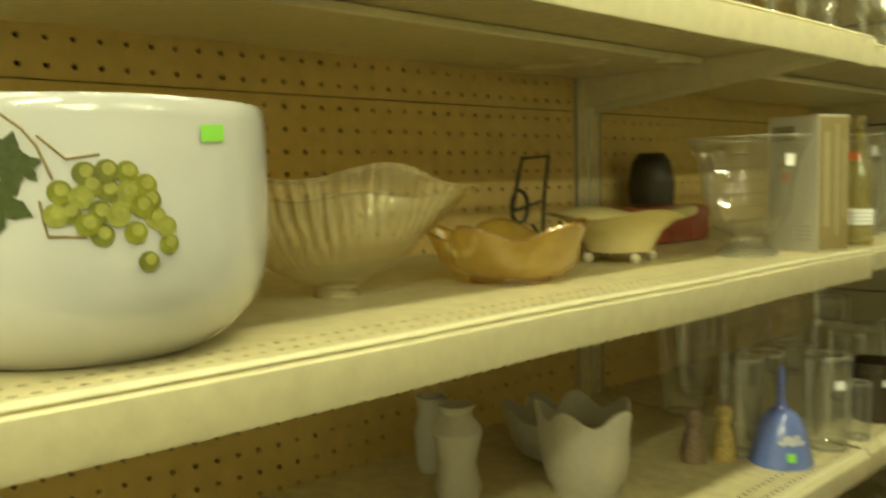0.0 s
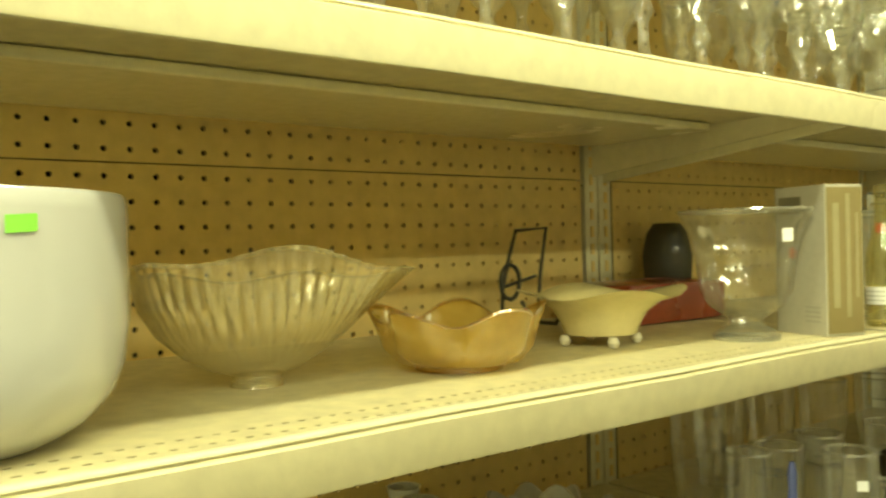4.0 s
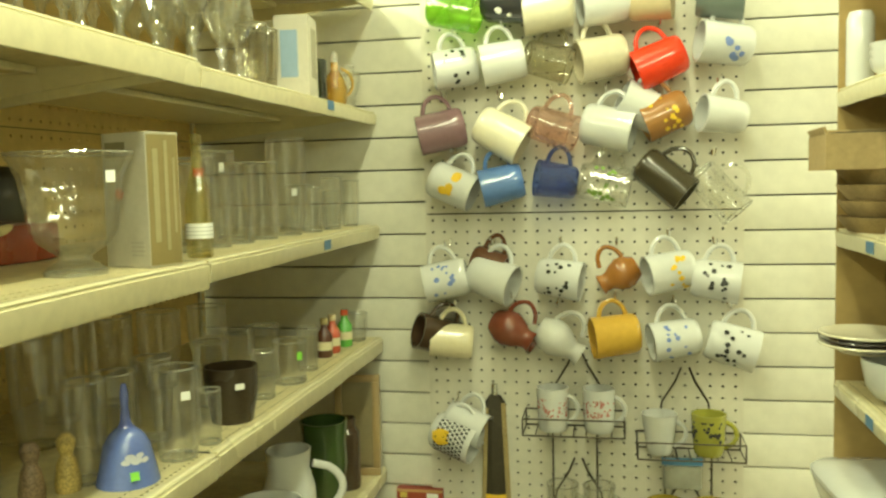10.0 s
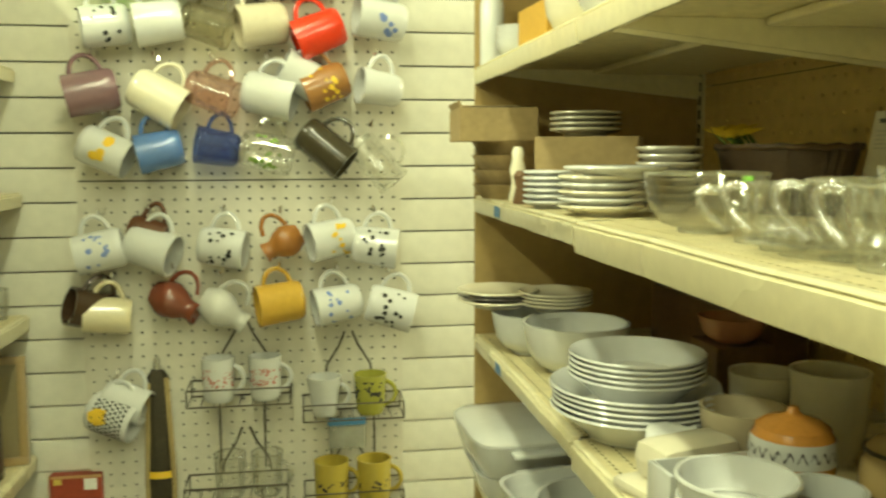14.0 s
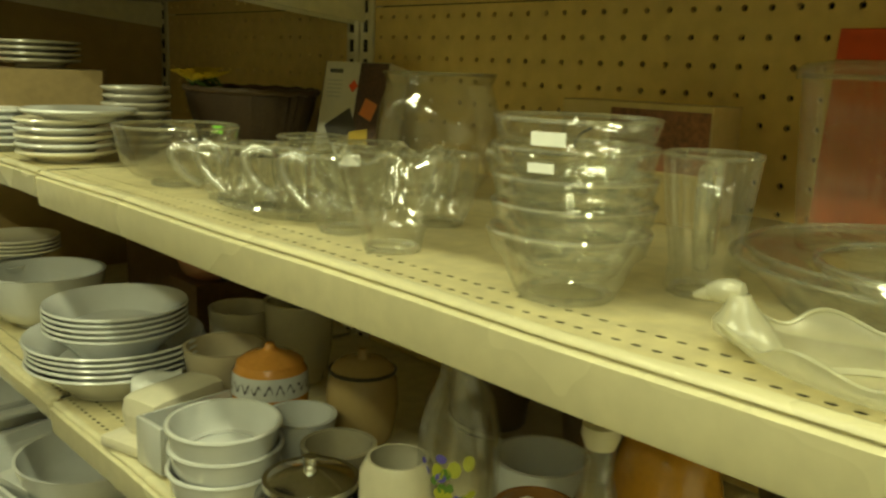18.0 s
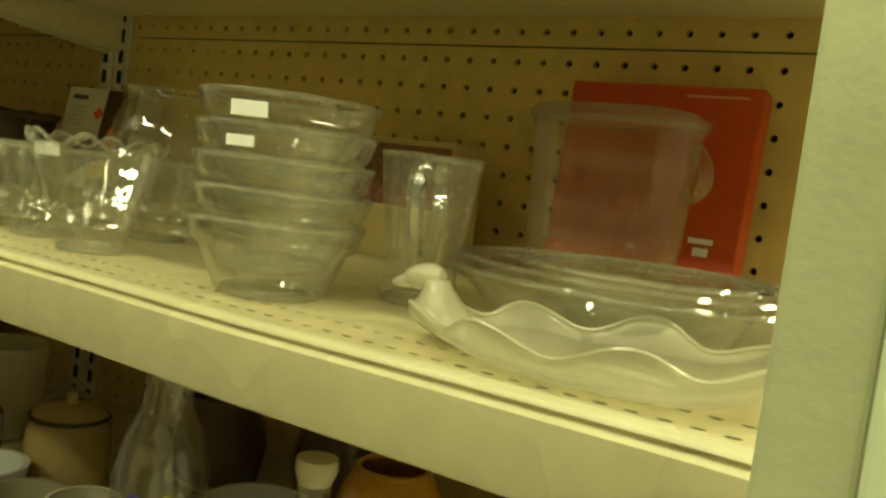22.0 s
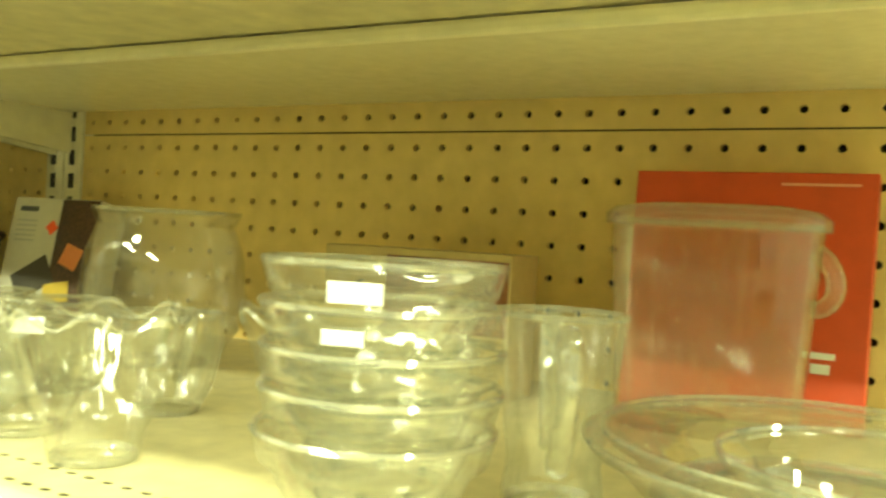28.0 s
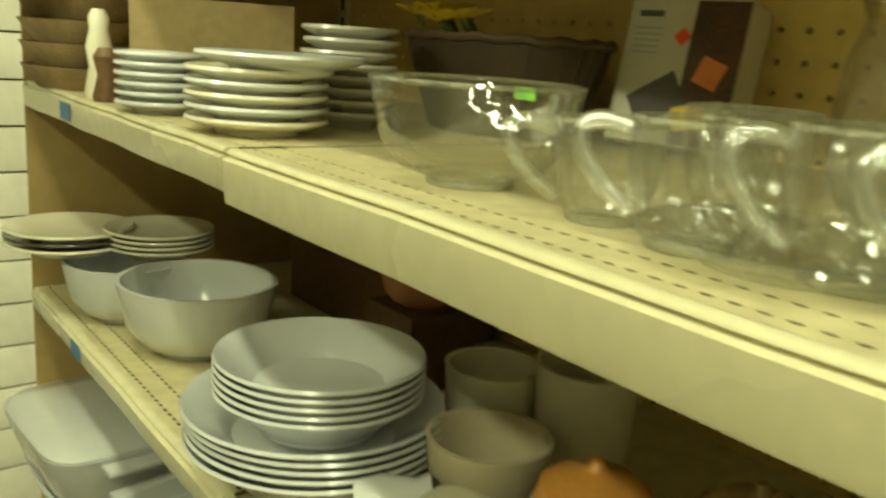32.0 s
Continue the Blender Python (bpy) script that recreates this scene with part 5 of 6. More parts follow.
def punch_cup(x, y, r, h, turn):
    g = thing("punch_cup", "clear pressed glass punch cup with a loop handle", "cup", pose(x, y, RM, 0, 0, turn), "punch cups")
    out = [(r * 0.62, 0), (r * 0.66, 0.004), (r * 0.86, h * 0.3), (r * 0.98, h * 0.65), (r, h)]
    glassware("body", out, CUT, 64, fluted(16, 0.035), g)
    part("handle", tube(bow((r * 0.90, 0, h * 0.25), (r * 0.98, 0, h * 0.92), (0.023, 0, 0.012), 13), 0.0042, 10), RIMG["pressed_glass"], g)


for x, y, r, h, turn in ((0.213, -1.190, 0.026, 0.046, 150), (0.206, -1.246, 0.028, 0.052, 128), (0.218, -1.312, 0.031, 0.056, 140), (0.208, -1.370, 0.030, 0.055, 122), (0.286, -1.215, 0.031, 0.054, 60), (0.290, -1.295, 0.031, 0.054, 170), (0.286, -1.385, 0.031, 0.054, 30)):
    punch_cup(x, y, r, h, turn)
plate("clear pressed glass saucer under the cups", 0.222, -1.285, RM, 0.064, CLEAR, "glass saucers", 0.010)
bowl_round("clear glass punch bowl with a green sticker", 0.217, -1.086, RM, 0.060, 0.056, CLEAR, name="punch_bowl", foot=0.42)
sticker("price_tag", "bright green sticker on the glass bowl rim", (0.2720, -1.065, RM + 0.050), 0.016, 0.008, STICK, 100)
bx = thing("appliance_box", "white cardboard box with a food photograph", "box", pose(0.494, -1.004, RM + 0.004, -12, 0, -80))
part("carton", box(0.105, 0.040, 0.118, at=(0, 0, 0.059), bevel=0.001), BOXW, bx, smooth=False)
part("photo_panel", box(0.045, 0.0006, 0.116, at=(0.030, -0.0204, 0.059)), mat("dark_photo_print", (0.10, 0.045, 0.025), 0.4, grain=0.7, scale=60), bx, smooth=False)
part("photo_food", box(0.022, 0.0006, 0.022, at=(0.030, -0.0208, 0.060), bevel=0.0002, ry=20), glaze(0.75, 0.22, 0.06, 0.5), bx, smooth=False)
part("photo_food", box(0.030, 0.0006, 0.020, at=(0.020, -0.0208, 0.024), bevel=0.0002, ry=-10), glaze(0.65, 0.45, 0.06, 0.5), bx, smooth=False)
part("photo_knife_block", box(0.045, 0.0006, 0.030, at=(-0.012, -0.0208, 0.036), ry=-32), glaze(0.06, 0.05, 0.04, 0.5), bx, smooth=False)
part("red_seal", box(0.011, 0.0006, 0.011, at=(0.000, -0.0208, 0.088), bevel=0.0002, ry=45), REDTAG, bx, smooth=False)
part("print_bar", box(0.022, 0.0006, 0.005, at=(-0.032, -0.0208, 0.106)), glaze(0.08, 0.08, 0.08, 0.5), bx, smooth=False)
for k in range(5):
    part("print_bar", box(0.024, 0.0006, 0.0016, at=(-0.032, -0.0208, 0.094 - k * 0.005)), glaze(0.45, 0.43, 0.38, 0.5), bx, smooth=False)
vessel("glass_jar", "round clear fishbowl jar", "jar", (0.402, -1.258, RM), [(0.034, 0), (0.040, 0.004), (0.056, 0.026), (0.061, 0.052), (0.057, 0.084), (0.050, 0.104), (0.054, 0.114)], 0.003, CLEAR, 48)
mg = thing("printed_box", "flat cardboard box with a coloured photo strip", "box", pose(0.470, -1.448, RM, 0, 0, -90))
part("carton", box(0.150, 0.045, 0.098, at=(0, 0, 0.049), bevel=0.001), mat("tan_printed_card", (0.52, 0.40, 0.18), 0.5, grain=0.1, scale=30), mg, smooth=False)
part("photo_strip", box(0.095, 0.0006, 0.050, at=(0.026, -0.0228, 0.068)), mat("brown_photo_print", (0.26, 0.10, 0.04), 0.4, grain=0.6, scale=60), mg, smooth=False)
part("lower_print", box(0.148, 0.0006, 0.040, at=(0, -0.0228, 0.021)), glaze(0.40, 0.30, 0.12, 0.5), mg, smooth=False)
part("print_arc", tube([(-0.060, -0.0236, 0.055), (-0.052, -0.0236, 0.068), (-0.040, -0.0236, 0.074)], 0.0012, 6), glaze(0.1, 0.1, 0.1, 0.5), mg)

# clear glass creamer, tall pitchers, red board
cr = thing("glass_creamer", "clear cut glass sugar bowl with two ear handles", "sugar bowl", pose(0.267, -1.628, RM, 0, 0, 26))
glassware("body", [(0.019, 0), (0.021, 0.004), (0.019, 0.018), (0.023, 0.045), (0.027, 0.078)], CUT, 80, fluted(10, 0.035), cr)
for s in (-1, 1):
    part("handle", tube(bow((s * 0.019, 0, 0.020), (s * 0.025, 0, 0.070), (s * 0.026, 0, 0.016), 11), 0.0048, 8), RIMG["pressed_glass"], cr)
pt = thing("glass_pitcher", "wide clear plastic pitcher with a lid and grip", "pitcher", pose(0.462, -1.648, RM))


def rounded_block(a, r, z):
    """A rounded rectangle with faint upright facets."""
    c, s = math.cos(a), math.sin(a)
    k = (abs(c) ** 4 + abs(s) ** 4) ** (-1 / 4) * (1 + 0.006 * math.cos(40 * a))
    return (r * k * c * 0.46, r * k * s, z)


CLOUD = glass("clouded_plastic", tint=(0.96, 0.93, 0.82), haze=0.10, rough=0.05, haze_color=(0.85, 0.80, 0.55))
glassware("body", [(0.050, 0), (0.052, 0.004), (0.056, 0.060), (0.060, 0.124)], CLOUD, 160, rounded_block, pt)
part("lid", lathe([(0, 0.136), (0.040, 0.136), (0.058, 0.133), (0.0635, 0.129), (0.0635, 0.122), (0.061, 0.122)], 96, rounded_block, closed=False), glass("clouded_plastic_lid", tint=(0.93, 0.91, 0.84), haze=0.18, rough=0.1), pt)
part("grip", tube(bow((0.0, -0.056, 0.112), (0.0, -0.055, 0.078), (0.0, -0.012, -0.004), 11), 0.0055, 10), CLOUD, pt)
rb = thing("red_board", "red paperboard box standing against the pegboard", "box", pose(0.514, -1.657, RM + 0.001, 0, 6, 0))
part("panel", box(0.024, 0.150, 0.160, at=(0, 0, 0.080), bevel=0.0015), mat("red_card", (0.62, 0.07, 0.015), 0.4, grain=0.12, scale=20), rb, smooth=False)
part("print_bar", box(0.0006, 0.018, 0.004, at=(-0.0126, -0.048, 0.046)), TAG, rb, smooth=False)
part("print_bar", box(0.0006, 0.011, 0.006, at=(-0.0126, -0.049, 0.038)), TAG, rb, smooth=False)
part("print_bar", box(0.0006, 0.046, 0.0016, at=(-0.0126, -0.042, 0.152)), glaze(0.8, 0.35, 0.2, 0.5), rb, smooth=False)

# pie dishes stacked behind the frosted swan dish
for k, (x, y, r, z, h) in enumerate(((0.328, -1.732, 0.107, 0.0, 0.026), (0.328, -1.733, 0.101, 0.0045, 0.026), (0.272, -1.752, 0.060, 0.0090, 0.027))):
    out = [(r * 0.72, 0), (r * 0.74, 0.002), (r * 0.90, h * 0.75), (r * 0.98, h * 0.88), (r, h)]
    vessel("pie_dish", "clear round glass pie dish, stacked", "dish", (x, y, RM + z), out, 0.004, CLEAR, 72, None, "pie dishes")


def swan_side(a, r, z):
    """Smooth folded wings round a low oval dish: higher on both flanks, drawn up at the tail, with scalloped feathers."""
    k = min(z / 0.024, 1.0)
    wave = k * k * (math.cos(9 * a + 0.6) + 0.3 * math.cos(5 * a + 1))
    q = r * (1 + 0.050 * wave)
    tail, flank = max(0.0, -math.sin(a)) ** 4, math.cos(a) ** 2
    return (q * math.cos(a) * 0.56, q * math.sin(a) * (1.0 + 0.03 * tail * k), z * (0.56 + 0.13 * flank) + 0.0038 * wave + 0.013 * k * tail)


sw = thing("swan_dish", "frosted glass swan-shaped dish with a ruffled rim", "dish", pose(0.186, -1.770, RM, 0, 0, 4))
glassware("bowl", [(0.040, 0), (0.048, 0.0015), (0.060, 0.006), (0.070, 0.012), (0.077, 0.019), (0.079, 0.024)], MILKY, 160, swan_side, sw, bead=0.0014)
# breast, neck and head in one flowing line
SPINE = [(0.060, 0.002, 0.006), (0.067, 0.005, 0.0120), (0.073, 0.009, 0.0145), (0.075, 0.0135, 0.0132), (0.0755, 0.0180, 0.0092), (0.0765, 0.0220, 0.0068), (0.0785, 0.0260, 0.0060)]
bm = bmesh.new()
rings = [[bm.verts.new((0.006 + 0.95 * r * math.cos(t * 0.3142), y + r * math.sin(t * 0.3142), z)) for t in range(20)] for y, z, r in SPINE]
for a, b in zip(rings, rings[1:]):
    for t in range(20):
        bm.faces.new([a[t], a[(t + 1) % 20], b[(t + 1) % 20], b[t]])
bm.faces.new(rings[0][::-1])
bm.faces.new(rings[-1])
part("breast_and_neck", bm, MILKY, sw)
part("head", lathe([(0, -0.0080), (0.0038, -0.0066), (0.0058, -0.0026), (0.0060, 0.001), (0.0052, 0.0056), (0.0036, 0.0098), (0, 0.0120)], 22, m=pose(0.006, 0.0820, 0.0262, -98, 0, 4)), MILKY, sw)
part("beak", lathe([(0.0036, 0.008), (0.0030, 0.013), (0.0014, 0.0175), (0, 0.0185)], 14, m=pose(0.006, 0.0815, 0.0258, -104, 0, 4)), MILKY, sw)
ct = thing("cut_glass_bowl", "heavy cut glass bowl with a white tag", "bowl", pose(0.455, -1.838, RM) @ Matrix.Diagonal((0.78, 0.78, 0.92, 1)))
glassware("body", [(0.040, 0), (0.045, 0.005), (0.052, 0.012), (0.057, 0.020), (0.060, 0.030), (0.0625, 0.040), (0.065, 0.050), (0.067, 0.060), (0.069, 0.074)], CUT, 160, lambda a, r, z: (r * (1 + 0.025 * math.cos(20 * a + 90 * z) * math.cos(20 * a - 90 * z)) * math.cos(a), r * (1 + 0.025 * math.cos(20 * a + 90 * z) * math.cos(20 * a - 90 * z)) * math.sin(a), z), ct)
part("paper_tag", box(0.0008, 0.022, 0.022, at=(-0.0665, 0.004, 0.044), bevel=0.0002, rx=20), mat("cream_paper", (0.75, 0.74, 0.5), 0.7, grain=0.1), ct, smooth=False)

# far bay: stacks, boxes and baskets
for k in range(6):
    plate("small white china dish in a stack", 0.172, -0.705, RM + 0.0082 * k, 0.038, WHITE, "stacked small dishes", 0.008)
for k in range(5):
    plate("white plate with a brown edge in a stack", 0.196, -0.850, RM + 0.009 * k, 0.054, WHITE if k % 2 else IVORY, "stacked side plates", 0.010)
plate("white wide platter on top of a stack", 0.208, -0.866, RM + 0.0465, 0.064, WHITE, "stacked side plates", 0.011)
cb = carton("cardboard_box", "plain brown cardboard box", 0.259, -0.617, RM, 0.150, 0.108, 0.100, CARD, -25)
part("flap_line", box(0.146, 0.002, 0.0012, at=(0, 0, 0.1005)), WOOD, cb, smooth=False)
ob = carton("cardboard_box", "open brown cardboard box on woven trays", 0.150, -0.425, RM + 0.0955, 0.128, 0.150, 0.054, CARD, -3)
# dark sheet on the carton's top paints the shaded inside
part("open_top_shade", box(0.116, 0.138, 0.002, at=(0, 0, 0.0548)), DARK, ob, smooth=False)
part("flap", box(0.116, 0.004, 0.012, at=(0, 0.074, 0.059), rx=-30), CARD, ob, smooth=False)
part("flap", box(0.004, 0.136, 0.012, at=(-0.063, 0, 0.059), ry=-25), CARD, ob, smooth=False)
for k in range(4):
    t = thing("wicker_tray", "shallow woven tray in a stack", "tray", pose(0.186, -0.425, RM + 0.0245 * k, 0, 0, 5 * k - 5), "woven trays")
    part("weave", lathe(wall_profile([(0.060, 0), (0.064, 0.004), (0.078, 0.021), (0.080, 0.024)], 0.004), 72, lambda a, r, z: (r * (1 + 0.012 * math.cos(36 * a)) * math.cos(a) * 0.85, r * (1 + 0.012 * math.cos(36 * a)) * math.sin(a) * 1.1, z)), mat("woven_straw", (0.42, 0.30, 0.14), 0.7, grain=0.4, scale=120, bump=0.6, bscale=500), t)
for k in range(4):
    plate("thin grey dish in a stack", 0.252, -0.615, RM + 0.1015 + 0.0080 * k, 0.054, glaze(0.40, 0.37, 0.28), "grey dishes", 0.008)
vessel("ivory_shaker", "slim ivory pepper mill", "shaker", (0.162, -0.560, RM), [(0.014, 0), (0.015, 0.004), (0.010, 0.030), (0.013, 0.050), (0.009, 0.066), (0.010, 0.078), (0.006, 0.086)], 0.004, IVORY, 24)
vessel("wooden_shaker", "small dark wooden shaker", "shaker", (0.158, -0.600, RM), [(0.013, 0), (0.014, 0.004), (0.009, 0.024), (0.013, 0.042), (0.008, 0.05)], 0.004, WOOD, 24)
for k in range(8):
    plate("small grey-white saucer in a stack", 0.302 + 0.0015 * math.sin(k * 2.3), -0.806, RM + 0.0100 * k, 0.042, glaze(0.55, 0.52, 0.44), "grey saucers", 0.011)
bk = thing("dark_basket", "dark woven oval basket with yellow silk flowers", "basket", pose(0.438, -0.850, RM))
part("weave", lathe(wall_profile([(0.052, 0), (0.056, 0.006), (0.070, 0.060), (0.074, 0.082)], 0.005), 80, lambda a, r, z: (r * (1 + 0.014 * math.cos(36 * a)) * math.cos(a), 1.5 * r * (1 + 0.014 * math.cos(36 * a)) * math.sin(a), z)), mat("dark_wicker", (0.055, 0.030, 0.012), 0.6, grain=0.4, scale=120, bump=0.6, bscale=500), bk)
part("rim", lathe([(0.074 + 0.004 * math.cos(t * 0.785), 0.083 + 0.004 * math.sin(t * 0.785)) for t in range(8)], 60, lambda a, r, z: (r * math.cos(a), 1.5 * r * math.sin(a), z + 0.0012 * math.cos(44 * a))), mat("dark_wicker_rim", (0.08, 0.045, 0.018), 0.55, grain=0.4, scale=150), bk)
rnd = random.Random(9)
YEL = mat("yellow_petals", (0.75, 0.55, 0.03), 0.5, grain=0.15)
for k in range(12):
    at = (rnd.uniform(-0.092, -0.062), rnd.uniform(-0.030, 0.040), 0.092 + rnd.uniform(0, 0.012))
    bm = bmesh.new()
    for j in range(6):
        b = j * math.pi / 3
        p = [(0, 0, 0), (0.015 * math.cos(b - 0.4), 0.015 * math.sin(b - 0.4), 0.007), (0.022 * math.cos(b), 0.022 * math.sin(b), 0.008), (0.015 * math.cos(b + 0.4), 0.015 * math.sin(b + 0.4), 0.007)]
        bm.faces.new([bm.verts.new(Vector(at) + Vector(c)) for c in p])
    part("silk_flower", bm, YEL, bk, smooth=False)
    part("flower_stem", tube([at, (at[0] * 0.85, at[1] * 0.9, 0.088), (at[0] * 0.4, at[1] * 0.6, 0.03)], 0.0016, 5), glaze(0.08, 0.14, 0.03), bk)

# ---- right side, upper shelf ----
vessel("white_cylinder_vase", "tall white cylinder vase", "vase", (0.162, -0.366, RU - 0.002), [(0.020, 0), (0.021, 0.003), (0.021, 0.105), (0.017, 0.116)], 0.003, WHITE, 30)
carton("orange_box", "orange and yellow cardboard box", 0.215, -0.640, RU - 0.002, 0.11, 0.13, 0.058, mat("orange_card", (0.62, 0.36, 0.05), 0.5, grain=0.12), 3)
for k in range(3):
    bowl_round("white cereal bowl in a stack", 0.182, -0.500, RU - 0.002 + 0.011 * k, 0.042, 0.026, WHITE, "white bowls on the upper shelf", wall=0.003)
bowl_round("ivory serving bowl", 0.200, -0.760, RU - 0.002, 0.055, 0.060, IVORY)
bowl_round("white serving bowl", 0.205, -0.880, RU - 0.002, 0.055, 0.055, WHITE)

# ---- right side, lower shelf ----
for k in range(5):
    plate("white china dinner plate in a stack", 0.216 + 0.002 * math.sin(k), -0.922, RL + 0.0066 * k, 0.100, WHITE, "stacked dinner plates", 0.034)
for k in range(5):
    plate("white china side plate in a stack", 0.216, -0.926, RL + 0.043 + 0.0062 * k, 0.080, WHITE, "stacked side plates", 0.030)
bowl_round("white mixing bowl", 0.205, -0.490, RL, 0.068, 0.068, WHITE, wall=0.004)
bowl_round("large white mixing bowl with a rolled rim", 0.238, -0.625, RL, 0.082, 0.076, WHITE, wall=0.005)
for k in range(3):
    plate("black-rimmed stoneware plate in a stack", 0.158, -0.440, RL + 0.0695 + 0.008 * k, 0.070, glaze(0.05, 0.04, 0.035) if k == 1 else IVORY, "stoneware plates", 0.012)
for k in range(4):
    plate("cream stoneware plate in a stack", 0.245, -0.490, RL + 0.0695 + 0.006 * k, 0.062, IVORY, "cream plates", 0.012)
carton("wooden_crate", "dark brown wooden box at the back", 0.480, -0.620, RL, 0.13, 0.26, 0.11, WOOD, 0)
bowl_round("pink glazed bowl", 0.400, -0.800, RL + 0.0785, 0.045, 0.034, glaze(0.50, 0.22, 0.12), name="pink_bowl")
carton("wooden_block", "dark wooden block under a bowl", 0.400, -0.800, RL, 0.08, 0.08, 0.078, WOOD, 0)
bowl_round("cream glazed deep bowl", 0.355, -0.965, RL, 0.040, 0.080, IVORY, foot=0.7)
bowl_round("cream glazed deep bowl", 0.392, -1.035, RL, 0.042, 0.098, IVORY, foot=0.7)
bowl_round("beige stoneware bowl on its side", 0.290, -1.040, RL, 0.046, 0.064, glaze(0.55, 0.47, 0.32))
bt = thing("butter_dish", "ivory covered butter dish", "butter dish", pose(0.204, -1.092, RL, 0, 0, -74) @ Matrix.Diagonal((0.80, 0.80, 1.0, 1)))
part("base", box(0.090, 0.160, 0.012, at=(0, 0, 0.006), bevel=0.005), IVORY, bt)
part("cover", box(0.068, 0.125, 0.042, at=(0, 0, 0.033), bevel=0.0205), IVORY, bt)
cn = thing("creamer_jug", "white ceramic creamer lying beside the butter dish", "jug", pose(0.192, -1.020, RL + 0.0225, 86, 0, 60))
part("body", lathe(wall_profile([(0.018, 0), (0.021, 0.004), (0.024, 0.020), (0.019, 0.042), (0.022, 0.052)], 0.003), 30), WHITE, cn)
part("handle", tube(bow((0.020, 0, 0.012), (0.019, 0, 0.044), (0.018, 0, 0), 9), 0.0035, 8), WHITE, cn)
tryx = thing("square_dish", "white square baking dish", "dish", pose(0.200, -1.152, RL, 0, 0, 4) @ Matrix.Diagonal((0.9, 0.36, 1, 1)))
bm = bmesh.new()
for sx, sy, ax, ay in ((0.006, 0.120, -0.057, 0), (0.006, 0.120, 0.057, 0), (0.108, 0.006, 0, -0.057), (0.108, 0.006, 0, 0.057)):
    box(sx, sy, 0.046, at=(ax, ay, 0.025), bevel=0.002, bm=bm)
box(0.110, 0.110, 0.005, at=(0, 0, 0.0028), bm=bm)
part("body", bm, WHITE, tryx)
nested("white china ramekin in a stack", 0.178, -1.240, RL, 0.049, 0.030, 3, 0.0205, WHITE, "stacked ramekins", "ramekin", foot=0.72)
jr = thing("sugar_jar", "orange and white lidded jar with a band of dark marks", "jar", pose(0.280, -1.150, RL))
ORG = mat("orange_glaze", (0.66, 0.29, 0.06), 0.2, grain=0.12, coat=0.4)
part("body", lathe(wall_profile([(0.028, 0), (0.032, 0.004), (0.038, 0.025), (0.0390, 0.052), (0.0372, 0.070), (0.033, 0.078)], 0.004), 40), ORG, jr)
part("white_band", lathe([(0.0396, 0.048), (0.0394, 0.056), (0.0386, 0.064), (0.0378, 0.0705)], 40, closed=False), WHITE, jr)
for k in range(12):
    bm = bmesh.new()
    for j in range(9):
        u, w = j / 8 - 0.5, 0.0015
        aa = math.radians(-244 + k * 17) + 0.22 * u
        for s_ in (-1, 1):
            bm.verts.new((0.0402 * math.cos(aa), 0.0402 * math.sin(aa), 0.0595 + 0.0042 * math.sin(6.28 * u + k) + s_ * w))
    bm.verts.ensure_lookup_table()
    for j in range(8):
        bm.faces.new([bm.verts[2 * j], bm.verts[2 * j + 2], bm.verts[2 * j + 3], bm.verts[2 * j + 1]])
    part("painted_mark", bm, glaze(0.10, 0.08, 0.10), jr, smooth=False)
part("lid", lathe([(0, 0.097), (0.004, 0.097), (0.006, 0.092), (0.010, 0.089), (0.025, 0.085), (0.034, 0.0785), (0, 0.076)], 36), ORG, jr)
j2 = thing("lidded_jar", "tan stoneware jar with a clamp lid", "jar", pose(0.346, -1.218, RL) @ Matrix.Diagonal((0.85, 0.85, 1.22, 1)))
TAN = glaze(0.45, 0.32, 0.14)
part("body", lathe(wall_profile([(0.034, 0), (0.037, 0.004), (0.044, 0.030), (0.042, 0.052), (0.036, 0.060)], 0.004), 40), TAN, j2)
part("lid", lathe([(0, 0.078), (0.005, 0.078), (0.007, 0.070), (0.030, 0.068), (0.038, 0.062), (0, 0.060)], 36), TAN, j2)
part("rim_wire", tube([(0.040 * math.cos(t * 0.35), 0.040 * math.sin(t * 0.35), 0.0605) for t in range(19)], 0.0016, 6), WIRE, j2)
coffee = cup("white coffee mug with a dark inside", 0.264, -1.228, RL, 0.035, 0.050, WHITE, 20, 0.85, group="mugs on the lower shelf", name="mug")
part("dark_inside", lathe([(0.0, 0.021), (0.0265, 0.021), (0.0265, 0.0205), (0.0, 0.0205)], 32), glaze(0.05, 0.035, 0.015, 0.3), coffee)
gp = thing("glass_teapot", "smoky glass pot with a steel rim and knob", "teapot", pose(0.192, -1.350, RL) @ Matrix.Diagonal((1.0, 1.0, 0.85, 1)))
part("body", lathe(wall_profile([(0.030, 0), (0.036, 0.004), (0.046, 0.028), (0.044, 0.050), (0.034, 0.062)], 0.003), 44), glass("dark_smoke_glass", (0.22, 0.20, 0.15), 0.2, haze_color=(0.1, 0.09, 0.06)), gp)
part("rim", lathe([(0.034, 0.058), (0.038, 0.060), (0.038, 0.066), (0.033, 0.066)], 40), CHROME, gp)
part("lid", lathe([(0, 0.088), (0.006, 0.087), (0.007, 0.080), (0.005, 0.076), (0.020, 0.072), (0.034, 0.066), (0, 0.064)], 36), CHROME, gp)
cup("grey stoneware cup with a pale rim", 0.256, -1.300, RL, 0.034, 0.048, glaze(0.38, 0.34, 0.24), 40, 0.9, group="mugs on the lower shelf", name="mug")
